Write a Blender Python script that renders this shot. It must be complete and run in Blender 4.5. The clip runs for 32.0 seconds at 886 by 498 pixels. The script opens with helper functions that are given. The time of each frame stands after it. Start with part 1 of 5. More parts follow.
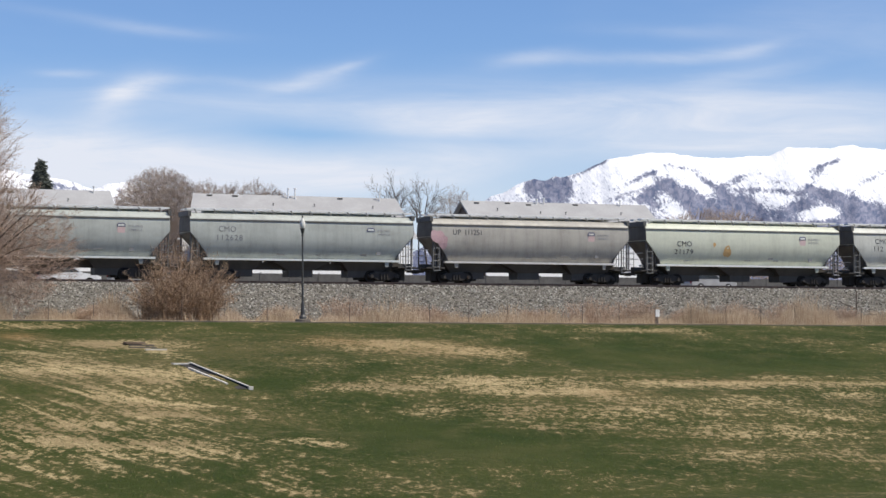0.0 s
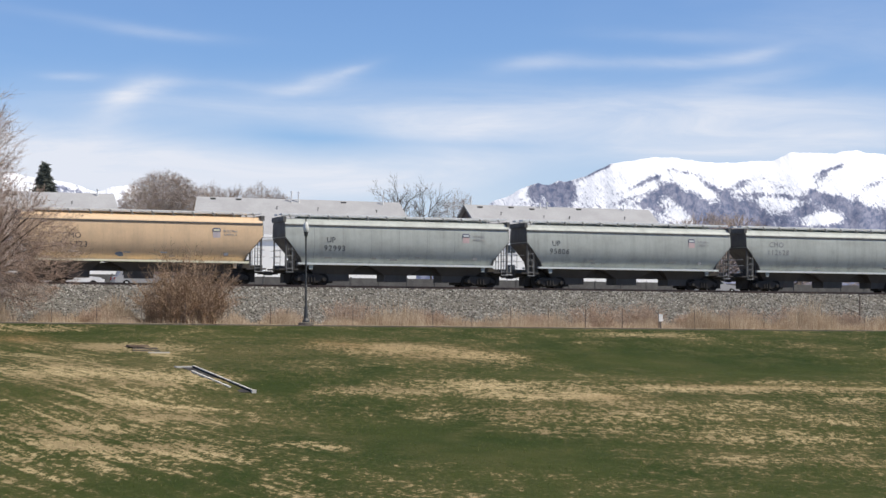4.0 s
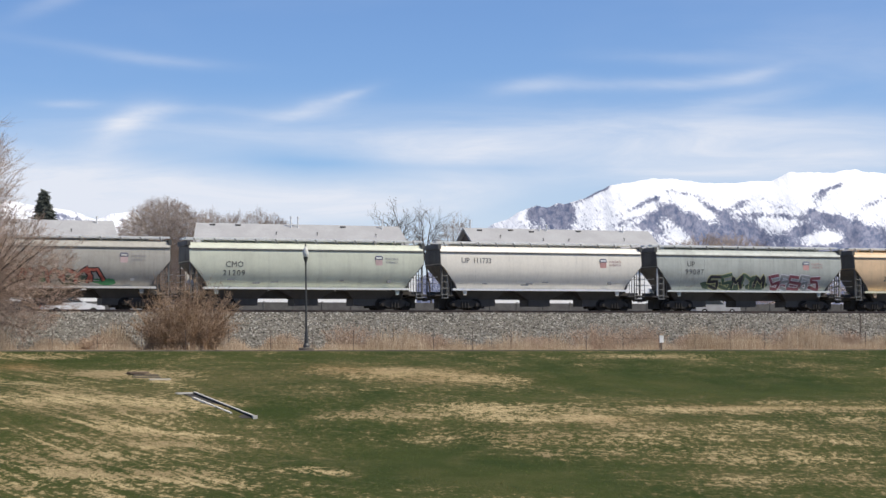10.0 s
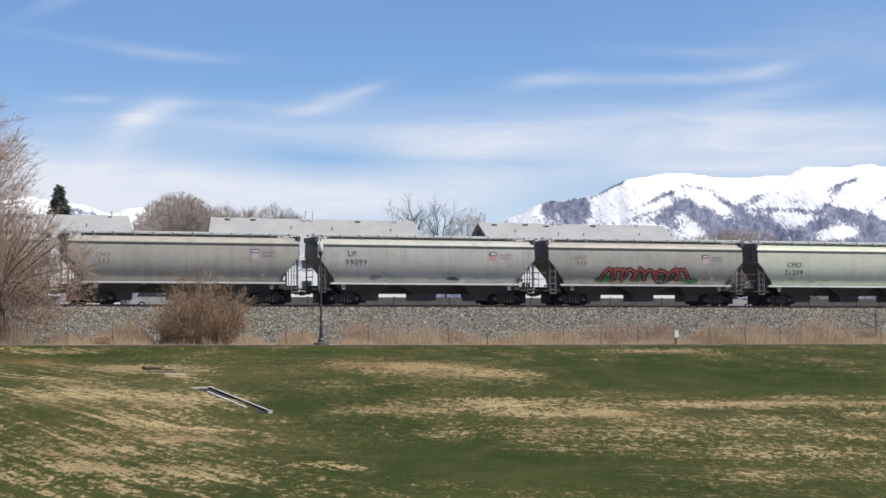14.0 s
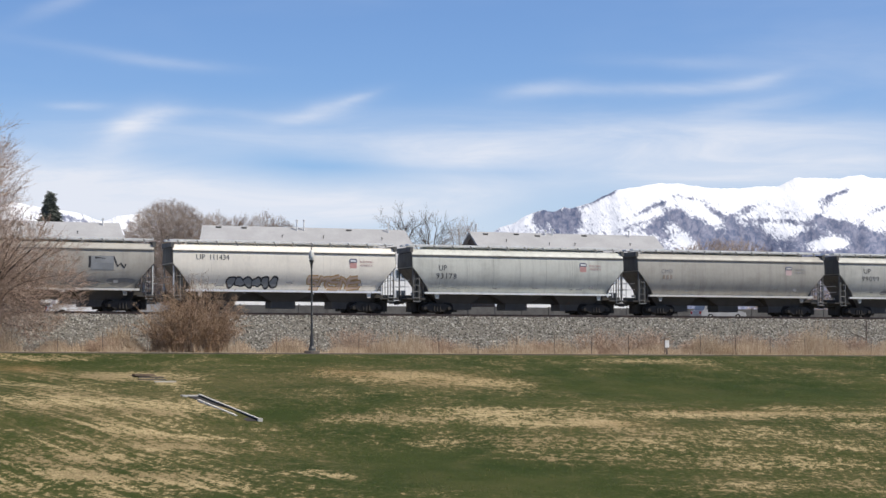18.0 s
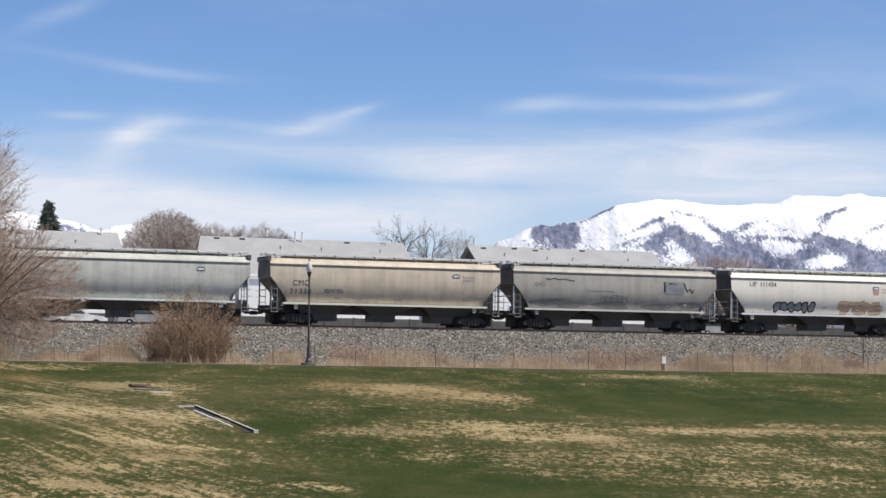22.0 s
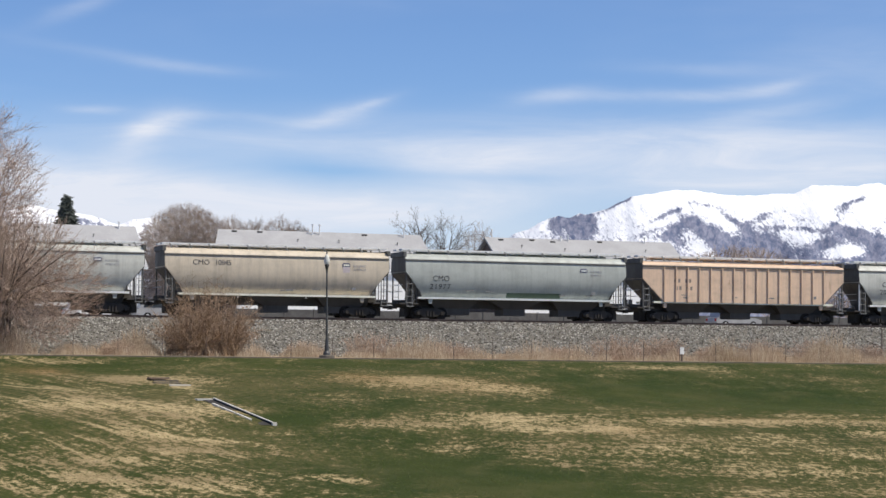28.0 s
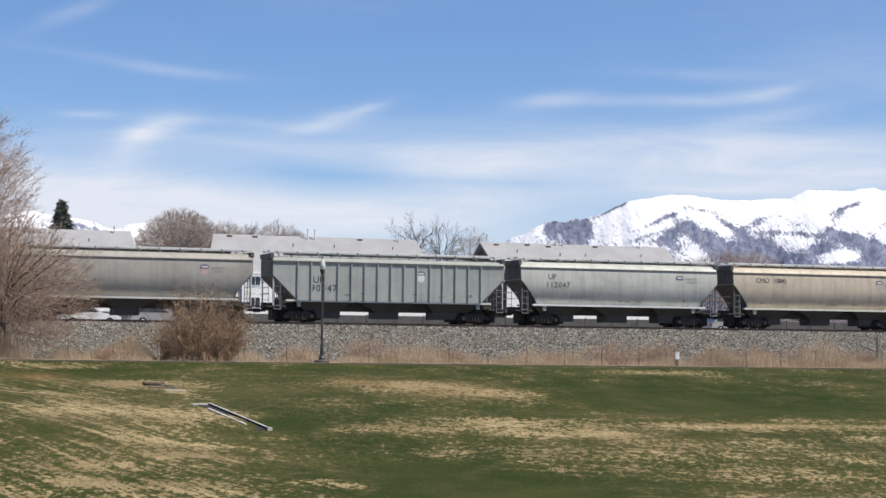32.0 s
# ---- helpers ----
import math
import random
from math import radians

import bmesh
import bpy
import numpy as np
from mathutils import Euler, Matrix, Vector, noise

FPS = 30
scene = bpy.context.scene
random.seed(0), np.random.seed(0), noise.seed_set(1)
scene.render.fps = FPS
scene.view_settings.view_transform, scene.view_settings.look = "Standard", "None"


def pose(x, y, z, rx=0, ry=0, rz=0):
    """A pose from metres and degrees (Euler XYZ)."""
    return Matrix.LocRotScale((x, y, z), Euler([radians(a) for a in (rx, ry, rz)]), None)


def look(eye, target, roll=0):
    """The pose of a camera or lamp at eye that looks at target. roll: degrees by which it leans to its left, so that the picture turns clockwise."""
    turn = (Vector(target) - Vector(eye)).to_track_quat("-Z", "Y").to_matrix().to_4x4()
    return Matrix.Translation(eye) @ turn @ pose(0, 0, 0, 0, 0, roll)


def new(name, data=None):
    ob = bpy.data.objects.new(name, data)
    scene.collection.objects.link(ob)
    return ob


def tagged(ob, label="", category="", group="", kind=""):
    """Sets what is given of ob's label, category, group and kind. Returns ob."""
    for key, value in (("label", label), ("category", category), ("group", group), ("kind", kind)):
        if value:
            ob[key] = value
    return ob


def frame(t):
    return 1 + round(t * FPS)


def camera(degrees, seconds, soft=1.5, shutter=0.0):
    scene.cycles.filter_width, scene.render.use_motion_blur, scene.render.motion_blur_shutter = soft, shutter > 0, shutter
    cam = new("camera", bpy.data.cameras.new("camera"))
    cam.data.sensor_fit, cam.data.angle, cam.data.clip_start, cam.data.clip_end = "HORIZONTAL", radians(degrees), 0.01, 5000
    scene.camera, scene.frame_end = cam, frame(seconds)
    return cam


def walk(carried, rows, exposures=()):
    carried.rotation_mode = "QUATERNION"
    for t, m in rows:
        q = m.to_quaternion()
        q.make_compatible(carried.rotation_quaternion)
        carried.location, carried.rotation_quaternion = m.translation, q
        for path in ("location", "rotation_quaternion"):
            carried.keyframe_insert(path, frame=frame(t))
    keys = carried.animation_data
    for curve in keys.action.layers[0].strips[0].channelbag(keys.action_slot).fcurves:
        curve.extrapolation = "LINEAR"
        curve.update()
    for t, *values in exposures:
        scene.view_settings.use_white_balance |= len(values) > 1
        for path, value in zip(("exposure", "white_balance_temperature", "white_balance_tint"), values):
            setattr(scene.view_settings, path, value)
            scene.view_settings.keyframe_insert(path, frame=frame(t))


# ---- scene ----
LENS = 26.0
EYE = (0.0, 0.0, -1.67)          # the rail heads lie at z = 0, the track runs along x
cam = camera(LENS, 32.0, soft=1.5)

# seconds, heading east of the +y axis, tilt upwards, roll (degrees): a phone held in the hand
TURNS = [
    (0, 21.051, 1.736, 0.300), (0.5, 20.984, 1.707, 0.352), (1, 20.943, 1.704, 0.437), (1.5, 20.916, 1.741, 0.474),
    (2, 20.922, 1.753, 0.467), (2.5, 20.943, 1.778, 0.479), (3, 20.937, 1.789, 0.501), (3.5, 20.962, 1.828, 0.485),
    (5.5, 20.718, 1.954, 0.372), (6, 20.595, 2.105, 0.239), (6.5, 20.560, 2.192, 0.109), (7, 20.551, 2.284, 0.068),
    (7.5, 20.550, 2.321, 0.108), (8, 20.461, 2.488, 0.023), (8.5, 20.524, 2.559, -0.050), (9, 20.667, 2.562, -0.118),
    (9.5, 20.821, 2.579, -0.135), (10, 20.954, 2.556, -0.130), (10.5, 20.986, 2.456, -0.197), (11, 21.017, 2.418, -0.289),
    (11.5, 21.010, 2.413, -0.334), (12, 20.939, 2.438, -0.293), (12.5, 20.772, 2.414, -0.288), (13, 20.605, 2.362, -0.252),
    (13.5, 20.543, 2.378, -0.145), (14, 20.513, 2.399, -0.131), (14.5, 20.508, 2.456, -0.129), (16.5, 20.684, 2.607, -0.106),
    (17, 20.701, 2.607, 0.072), (17.5, 20.726, 2.623, 0.133), (18, 20.778, 2.668, 0.161), (18.5, 20.817, 2.701, 0.303),
    (19, 20.886, 2.714, 0.410), (19.5, 20.944, 2.765, 0.478), (20, 20.962, 2.850, 0.534), (20.5, 20.962, 2.914, 0.611),
    (21, 20.932, 2.940, 0.730), (21.5, 20.914, 2.991, 0.826), (22, 20.835, 3.071, 0.819), (22.5, 20.739, 3.222, 0.939),
    (23, 20.596, 3.219, 0.814), (23.5, 20.460, 3.079, 0.558), (24, 20.386, 2.921, 0.433), (24.5, 20.342, 2.831, 0.377),
    (25, 20.337, 2.798, 0.388), (25.5, 20.333, 2.763, 0.442), (27.5, 20.359, 2.857, 0.503), (28, 20.317, 2.824, 0.536),
    (28.5, 20.300, 2.833, 0.574), (29, 20.320, 2.843, 0.620), (29.5, 20.341, 2.866, 0.669), (30, 20.355, 2.867, 0.629),
    (30.5, 20.355, 2.892, 0.629), (31, 20.358, 2.950, 0.579), (31.5, 20.354, 2.970, 0.629), (32, 20.454, 2.970, 0.541),
]
walk(cam, [(t, pose(*EYE, 90 + tilt, 0, -head) @ pose(0, 0, 0, 0, 0, roll)) for t, head, tilt, roll in TURNS])

# ---- world, sun, exposure ----
SUN_AZ, SUN_EL = 124.0, 56.0      # degrees east of +y, above the horizon
scene.view_settings.exposure = 0.0
sun = new("sun", bpy.data.lights.new("sun", "SUN"))
sun.data.energy, sun.data.angle, sun.data.color = 5.0, radians(0.55), (1.0, 0.93, 0.80)
_az, _el = radians(SUN_AZ), radians(SUN_EL)
sun_way = Vector((math.sin(_az) * math.cos(_el), math.cos(_az) * math.cos(_el), math.sin(_el)))
sun.matrix_world = look((0, 0, 60), Vector((0, 0, 60)) - sun_way)


class Nodes:
    """Short hand for building node trees."""

    def __init__(self, tree):
        self.tree = tree
        tree.nodes.clear()

    def add(self, kind):
        return self.tree.nodes.new(kind)

    def put(self, socket, value):
        if isinstance(value, bpy.types.NodeSocket):
            self.tree.links.new(value, socket)
        elif isinstance(value, tuple) and len(value) == 3 and socket.type == "RGBA":
            socket.default_value = (*value, 1)
        else:
            socket.default_value = value

    def math(self, op, a, b=0.0, clamp=False):
        n = self.add("ShaderNodeMath")
        n.operation, n.use_clamp = op, clamp
        self.put(n.inputs[0], a)
        self.put(n.inputs[1], b)
        return n.outputs[0]

    def mix(self, fac, a, b, blend="MIX"):
        n = self.add("ShaderNodeMix")
        n.data_type, n.blend_type = "RGBA", blend
        self.put(n.inputs[0], fac)
        self.put(n.inputs[6], a)
        self.put(n.inputs[7], b)
        return n.outputs[2]

    def step(self, value, low, high):
        n = self.add("ShaderNodeMapRange")
        n.interpolation_type = "SMOOTHSTEP"
        self.put(n.inputs[0], value)
        n.inputs[1].default_value, n.inputs[2].default_value = low, high
        return n.outputs[0]

    def noise(self, vector, scale, detail=4.0, rough=0.55, stretch=(1, 1, 1), shift=None, distort=0.0):
        m = self.add("ShaderNodeMapping")
        self.put(m.inputs[0], vector)
        m.inputs[3].default_value = stretch
        if shift is not None:
            self.put(m.inputs[1], shift)
        n = self.add("ShaderNodeTexNoise")
        self.put(n.inputs["Vector"], m.outputs[0])
        n.inputs["Scale"].default_value, n.inputs["Detail"].default_value = scale, detail
        n.inputs["Roughness"].default_value, n.inputs["Distortion"].default_value = rough, distort
        return n.outputs[0]


def make_world():
    world = bpy.data.worlds.new("sky")
    scene.world = world
    world.use_nodes = True
    n = Nodes(world.node_tree)
    sky = n.add("ShaderNodeTexSky")
    sky.sky_type, sky.sun_disc = "NISHITA", False
    sky.sun_elevation, sky.sun_rotation = _el, _az
    sky.altitude, sky.air_density, sky.dust_density, sky.ozone_density = 1300, 1.0, 0.6, 2.0
    way = n.add("ShaderNodeTexCoord").outputs["Generated"]
    parts = n.add("ShaderNodeSeparateXYZ")
    n.put(parts.inputs[0], way)
    az = n.math("MULTIPLY", n.math("ARCTAN2", parts.outputs[0], parts.outputs[1]), 57.2958)
    el = n.math("MULTIPLY", n.math("ARCSINE", parts.outputs[2]), 57.2958)
    plane = n.add("ShaderNodeCombineXYZ")
    n.put(plane.inputs[0], az)
    n.put(plane.inputs[1], el)
    wisps = n.noise(plane.outputs[0], 0.75, 7, 0.62, (0.22, 1.2, 1), distort=0.6)
    broad = n.noise(plane.outputs[0], 0.16, 4, 0.5, (0.35, 1.2, 1))
    soft = n.math("ADD", n.math("MULTIPLY", n.step(wisps, 0.3, 0.75), 0.70), 0.60)
    # the wind frays the edges of the banks
    fray = n.noise(plane.outputs[0], 0.5, 4, 0.6, (0.6, 1.0, 1))
    mottle = n.noise(plane.outputs[0], 0.7, 4, 0.6, (0.35, 1.0, 1), shift=(31.0, 7.0, 0.0))
    az_f = n.math("ADD", az, n.math("MULTIPLY", n.math("SUBTRACT", fray, 0.5), 0.7))
    el_f = n.math("ADD", el, n.math("MULTIPLY", n.math("SUBTRACT", mottle, 0.5), 0.34))
    total = n.math("MULTIPLY", n.step(broad, 0.4, 0.8), 0.26)
    for a, e, sx, sy, slant, dens, edge in PUFFS + STREAKS + BANKS:
        c, s = math.cos(radians(slant)), math.sin(radians(slant))
        da, de = n.math("SUBTRACT", az_f, a), n.math("SUBTRACT", el_f, e)
        p = n.math("DIVIDE", n.math("ADD", n.math("MULTIPLY", da, c), n.math("MULTIPLY", de, s)), sx)
        q = n.math("DIVIDE", n.math("SUBTRACT", n.math("MULTIPLY", de, c), n.math("MULTIPLY", da, s)), sy)
        d = n.math("ADD", n.math("MULTIPLY", p, p), n.math("MULTIPLY", q, q))
        if edge > 1:
            d = n.math("POWER", d, 1.5)
        total = n.math("ADD", total, n.math("MULTIPLY", n.math("EXPONENT", n.math("MULTIPLY", d, -1.0)), dens))
    low = n.math("MULTIPLY", n.math("SUBTRACT", 1.0, n.step(el, 1.0, 7.5)), 0.58)
    cover = n.math("ADD", n.math("MULTIPLY", total, soft), low, clamp=True)
    bright = n.mix(cover, n.mix(1.0, sky.outputs[0], SKY_TINT, "MULTIPLY"), CLOUD)
    back = n.add("ShaderNodeBackground")
    n.put(back.inputs[0], bright)
    back.inputs[1].default_value = SKY
    out = n.add("ShaderNodeOutputWorld")
    n.put(out.inputs[0], back.outputs[0])


SKY, CLOUD, SKY_TINT = 0.092, (8.35, 8.8, 9.85), (0.885, 1.06, 1.36)
# cirrus: azimuth, elevation, half length, half height, slant (degrees), density, hardness of the edge
PUFFS = [
    (11.3, 6.05, 0.95, 0.46, 35, 0.34, 1), (11.9, 6.38, 0.95, 0.34, 20, 0.40, 1), (12.2, 6.55, 0.9, 0.18, 8, 0.22, 1), (13.0, 6.66, 0.8, 0.12, 0, 0.18, 1),
    (9.94, 6.75, 0.93, 0.12, -1, 0.32, 1), (14.76, 6.62, 1.35, 0.16, -4, 0.12, 1), (17.28, 6.88, 1.3, 0.24, 16, 0.34, 1), (18.12, 7.17, 0.64, 0.09, 16, 0.24, 1),
    (16.78, 6.57, 1.01, 0.2, 1, 0.22, 1), (6.6, 5.2, 2.7, 0.51, -5, 0.3, 1),
]
STREAKS = [
    (9.38, 9.69, 1.27, 0.24, 23, 0.2, 1), (10.89, 8.33, 2.53, 0.17, -7, 0.17, 1), (12.89, 8.1, 2.02, 0.15, -3, 0.12, 1),
    (23.55, 7.38, 1.27, 0.22, 9, 0.28, 1), (26.25, 7.41, 3.04, 0.18, 0, 0.30, 1), (29.09, 7.46, 2.02, 0.22, 5, 0.26, 1),
    (30.33, 7.65, 0.93, 0.15, 15, 0.2, 1), (30.25, 6.95, 1.86, 0.25, 9, 0.2, 1), (27.92, 8.16, 2.19, 0.18, -2, 0.15, 1), (22.0, 6.6, 9.0, 0.5, 0, 0.14, 1),
]
BANKS = [
    (9.7, 4.34, 5.6, 1.05, -4, 0.62, 2), (14.65, 3.94, 5.0, 0.75, -2, 0.52, 2), (19.86, 4.2, 4.4, 0.55, 3, 0.36, 2),
    (20.5, 5.63, 3.0, 0.6, -2, 0.36, 2), (25.25, 5.72, 5.0, 0.78, 2, 0.46, 2), (30.9, 5.6, 5.0, 0.88, 2, 0.48, 2),
    (17.47, 5.96, 4.4, 0.3, -1, 0.25, 1), (32.2, 4.91, 4.4, 0.5, 1, 0.35, 1), (27.6, 4.82, 3.4, 0.35, 1, 0.3, 1),
    (16.8, 5.11, 1.86, 0.29, -3, -0.2, 1), (22.2, 4.98, 3.2, 0.15, -1, -0.12, 1), (14.0, 5.9, 6.0, 0.5, -2, 0.14, 1),
]
make_world()


# ---- materials ----
MATS = {}


def surface(name, a, b, scale=3.0, fine=40.0, rough=0.8, bump=0.3, metal=0.0, stretch=(1, 1, 1), speck=0.35, low=0.35, high=0.65, size=0.01, space="Object"):
    """Two colours by a broad noise, a fine grain over both, and fine relief."""
    m = bpy.data.materials.new(name)
    m.use_nodes = True
    n = Nodes(m.node_tree)
    at = n.add("ShaderNodeTexCoord").outputs["Object"] if space == "Object" else n.add("ShaderNodeNewGeometry").outputs["Position"]
    info = n.add("ShaderNodeObjectInfo").outputs["Random"]
    shift = n.math("MULTIPLY", info, 37.0)
    big = n.noise(at, scale, 5, 0.6, stretch, shift)
    small = n.noise(at, fine, 3, 0.6, (1, 1, 1), shift)
    colour = n.mix(n.step(big, low, high), a, b)
    grain = n.math("ADD", n.math("MULTIPLY", n.math("SUBTRACT", small, 0.5), 2 * speck), 1.0)
    gray = n.add("ShaderNodeCombineXYZ")
    for i in range(3):
        n.put(gray.inputs[i], grain)
    colour = n.mix(1.0, colour, gray.outputs[0], "MULTIPLY")
    finish(n, colour, rough, metal, small, bump, size)
    MATS[name] = m
    return m


def finish(n, colour, rough, metal, height=None, bump=0.0, size=0.01, gloss=None):
    shader = n.add("ShaderNodeBsdfPrincipled")
    if gloss is None:
        gloss = 0.06 if isinstance(rough, float) and rough > 0.85 else 0.4
    shader.inputs["Specular IOR Level"].default_value = gloss
    n.put(shader.inputs["Base Color"], colour)
    n.put(shader.inputs["Roughness"], rough)
    n.put(shader.inputs["Metallic"], metal)
    if height is not None and bump:
        b = n.add("ShaderNodeBump")
        b.inputs["Strength"].default_value, b.inputs["Distance"].default_value = bump, size
        n.put(b.inputs["Height"], height)
        n.put(shader.inputs["Normal"], b.outputs[0])
    out = n.add("ShaderNodeOutputMaterial")
    n.put(out.inputs[0], shader.outputs[0])
    return shader


def car_paint(name, base, grime=(0.10, 0.09, 0.08), amount=0.5, rust=0.1, gloss=0.32):
    """Weathered enamel: run-down streaks, blotches, a little rust."""
    m = bpy.data.materials.new(name)
    m.use_nodes = True
    n = Nodes(m.node_tree)
    at = n.add("ShaderNodeTexCoord").outputs["Object"]
    shift = n.math("MULTIPLY", n.add("ShaderNodeObjectInfo").outputs["Random"], 61.0)
    streak = n.noise(at, 2.2, 5, 0.68, (1.0, 1.0, 0.05), shift)
    blotch = n.noise(at, 0.55, 4, 0.6, (1.0, 1.0, 1.6), shift)
    fine = n.noise(at, 9.0, 4, 0.6, (1, 1, 0.5), shift)
    dirt = n.math("ADD", n.math("MULTIPLY", n.step(streak, 0.42, 0.72), 0.65), n.math("MULTIPLY", n.step(blotch, 0.4, 0.72), 0.6))
    dirt = n.math("MULTIPLY", dirt, amount, clamp=True)
    tone = n.mix(n.step(fine, 0.3, 0.7), base, tuple(c * 0.94 for c in base))
    colour = n.mix(dirt, tone, grime)
    spots = n.math("MULTIPLY", n.step(n.noise(at, 1.4, 6, 0.7, (1, 1, 0.4), shift), 0.62, 0.74), rust, clamp=True)
    colour = n.mix(spots, colour, (0.22, 0.09, 0.035))
    finish(n, colour, n.math("ADD", n.math("MULTIPLY", dirt, 0.3), 0.46), 0.0, fine, 0.04, 0.01, gloss)
    MATS[name] = m
    return m


def plain(name, a, rough=0.5, metal=0.0, fine=30.0, speck=0.15, bump=0.1):
    return surface(name, a, tuple(c * 0.82 for c in a), 1.5, fine, rough, bump, metal, speck=speck)


SIDE_COLOURS = {
    "grey_green": (0.44, 0.46, 0.42), "grey": (0.42, 0.395, 0.345), "off_white": (0.82, 0.765, 0.665), "pale_green": (0.605, 0.62, 0.50),
    "tan": (0.73, 0.515, 0.315), "orange": (0.80, 0.58, 0.41), "beige": (0.62, 0.53, 0.405), "light": (0.58, 0.58, 0.52), "mid": (0.49, 0.48, 0.43),
}
for _k, _c in SIDE_COLOURS.items():
    car_paint("paint_" + _k, _c, amount=0.13 if _k == "off_white" else 0.20 if _k in ("pale_green", "tan") else 0.34, rust=0.40 if _k == "orange" else 0.12)
    # Paler sill paint, with sunlight on the ledge also put into the colour.
    car_paint("sill_" + _k, tuple(min(0.84, c * 1.08 + 0.24) for c in _c), amount=0.15)
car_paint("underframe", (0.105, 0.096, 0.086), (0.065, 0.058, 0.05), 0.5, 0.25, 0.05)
# Shade on the car ends and slope sheets is put into this dark colour.
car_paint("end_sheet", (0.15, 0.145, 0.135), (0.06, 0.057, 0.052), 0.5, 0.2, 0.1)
car_paint("truck_iron", (0.070, 0.063, 0.056), (0.045, 0.04, 0.036), 0.5, 0.2, 0.03)
surface("wheel_steel", (0.040, 0.036, 0.032), (0.026, 0.023, 0.021), 6, 60, 0.9, 0.2, 0.0)
surface("galvanised", (0.80, 0.795, 0.78), (0.68, 0.675, 0.66), 4, 40, 0.6, 0.1, 0.0)
plain("white_bars", (0.78, 0.78, 0.76), 0.5)
plain("letter_black", (0.06, 0.06, 0.065), 0.6)
plain("letter_grey", (0.24, 0.24, 0.245), 0.6)
plain("rust_grey", (0.30, 0.25, 0.21), 0.7)
plain("ladder_grey", (0.30, 0.295, 0.28), 0.7)
plain("slogan_grey", (0.36, 0.35, 0.35), 0.7)
plain("slogan_red", (0.52, 0.33, 0.30), 0.7)
plain("emblem_lavender", (0.60, 0.52, 0.52), 0.6)
plain("emblem_blue", (0.17, 0.175, 0.23), 0.6)
plain("emblem_red", (0.60, 0.33, 0.30), 0.6)
plain("emblem_pink", (0.60, 0.44, 0.42), 0.6)
for _k, _c in {"spray_black": (0.03, 0.03, 0.035), "spray_red": (0.42, 0.10, 0.07), "spray_green": (0.05, 0.22, 0.09), "spray_pine": (0.07, 0.11, 0.075), "spray_rose": (0.46, 0.24, 0.27), "spray_blue": (0.16, 0.20, 0.27), "spray_white": (0.72, 0.70, 0.72),
               "spray_yellow": (0.50, 0.49, 0.25), "spray_orange": (0.62, 0.46, 0.35), "spray_wine": (0.22, 0.07, 0.09), "spray_grey": (0.25, 0.26, 0.27), "spray_smoke": (0.24, 0.235, 0.225)}.items():
    plain(_k, _c, 0.6, speck=0.3)
surface("ballast", (0.165, 0.150, 0.125), (0.115, 0.104, 0.088), 1.2, 7.0, 0.95, 0.5, speck=0.55, size=0.05)
surface("rail_steel", (0.12, 0.09, 0.075), (0.07, 0.055, 0.05), 2, 30, 0.6, 0.1, 0.6)
surface("tie_wood", (0.10, 0.085, 0.07), (0.06, 0.05, 0.045), 3, 30, 0.9, 0.4)
surface("concrete", (0.185, 0.16, 0.13), (0.14, 0.12, 0.10), 1.5, 25, 0.9, 0.3, speck=0.25)
surface("bleached_concrete", (0.64, 0.605, 0.54), (0.50, 0.47, 0.42), 2.5, 25, 0.9, 0.3, speck=0.25)
surface("drain_dark", (0.045, 0.038, 0.030), (0.028, 0.024, 0.019), 4, 30, 0.8, 0.4)
surface("shingles", (0.39, 0.385, 0.385), (0.35, 0.345, 0.345), 0.5, 6.0, 0.9, 0.3, speck=0.14, stretch=(1, 1, 1))
surface("weathered_wood", (0.27, 0.20, 0.14), (0.17, 0.125, 0.09), 3, 25, 0.9, 0.4, stretch=(0.3, 2, 2))
surface("siding", (0.86, 0.845, 0.81), (0.80, 0.785, 0.75), 0.7, 20, 0.7, 0.1, speck=0.08)
# Gable ends: brown, darkened in colour for the shade on that side.
surface("gable_shade", (0.14, 0.11, 0.09), (0.10, 0.08, 0.07), 1, 20, 0.8, 0.2)
surface("window_glass", (0.05, 0.06, 0.07), (0.04, 0.045, 0.05), 1, 5, 0.08, 0.0)
plain("trim_white", (0.78, 0.78, 0.77), 0.6)
plain("dark_metal", (0.085, 0.084, 0.080), 0.45, 0.3)
plain("lamp_globe", (0.72, 0.70, 0.64), 0.35, 0.0, speck=0.1)
surface("fence_grey", (0.11, 0.108, 0.105), (0.085, 0.083, 0.08), 1.5, 20, 0.9, 0.3)
surface("board_grey", (0.135, 0.13, 0.122), (0.105, 0.10, 0.095), 1.5, 20, 0.9, 0.3)
surface("bark_grey", (0.20, 0.165, 0.14), (0.13, 0.105, 0.09), 3, 30, 0.95, 0.5)
surface("bark_dark", (0.10, 0.085, 0.075), (0.065, 0.055, 0.05), 3, 30, 0.95, 0.5)
surface("twig_bare", (0.15, 0.125, 0.11), (0.11, 0.09, 0.08), 0.7, 9, 0.95, 0.0)
surface("twig_far", (0.41, 0.335, 0.285), (0.31, 0.245, 0.205), 0.7, 9, 0.95, 0.0)
surface("spruce_green", (0.12, 0.13, 0.11), (0.085, 0.093, 0.08), 1, 12, 0.95, 0.0)
plain("stain", (0.52, 0.33, 0.14), 0.7, speck=0.4)
plain("stain_pink", (0.50, 0.33, 0.34), 0.7, speck=0.4)
plain("car_white", (0.80, 0.80, 0.80), 0.25)
plain("car_silver", (0.38, 0.38, 0.385), 0.3)
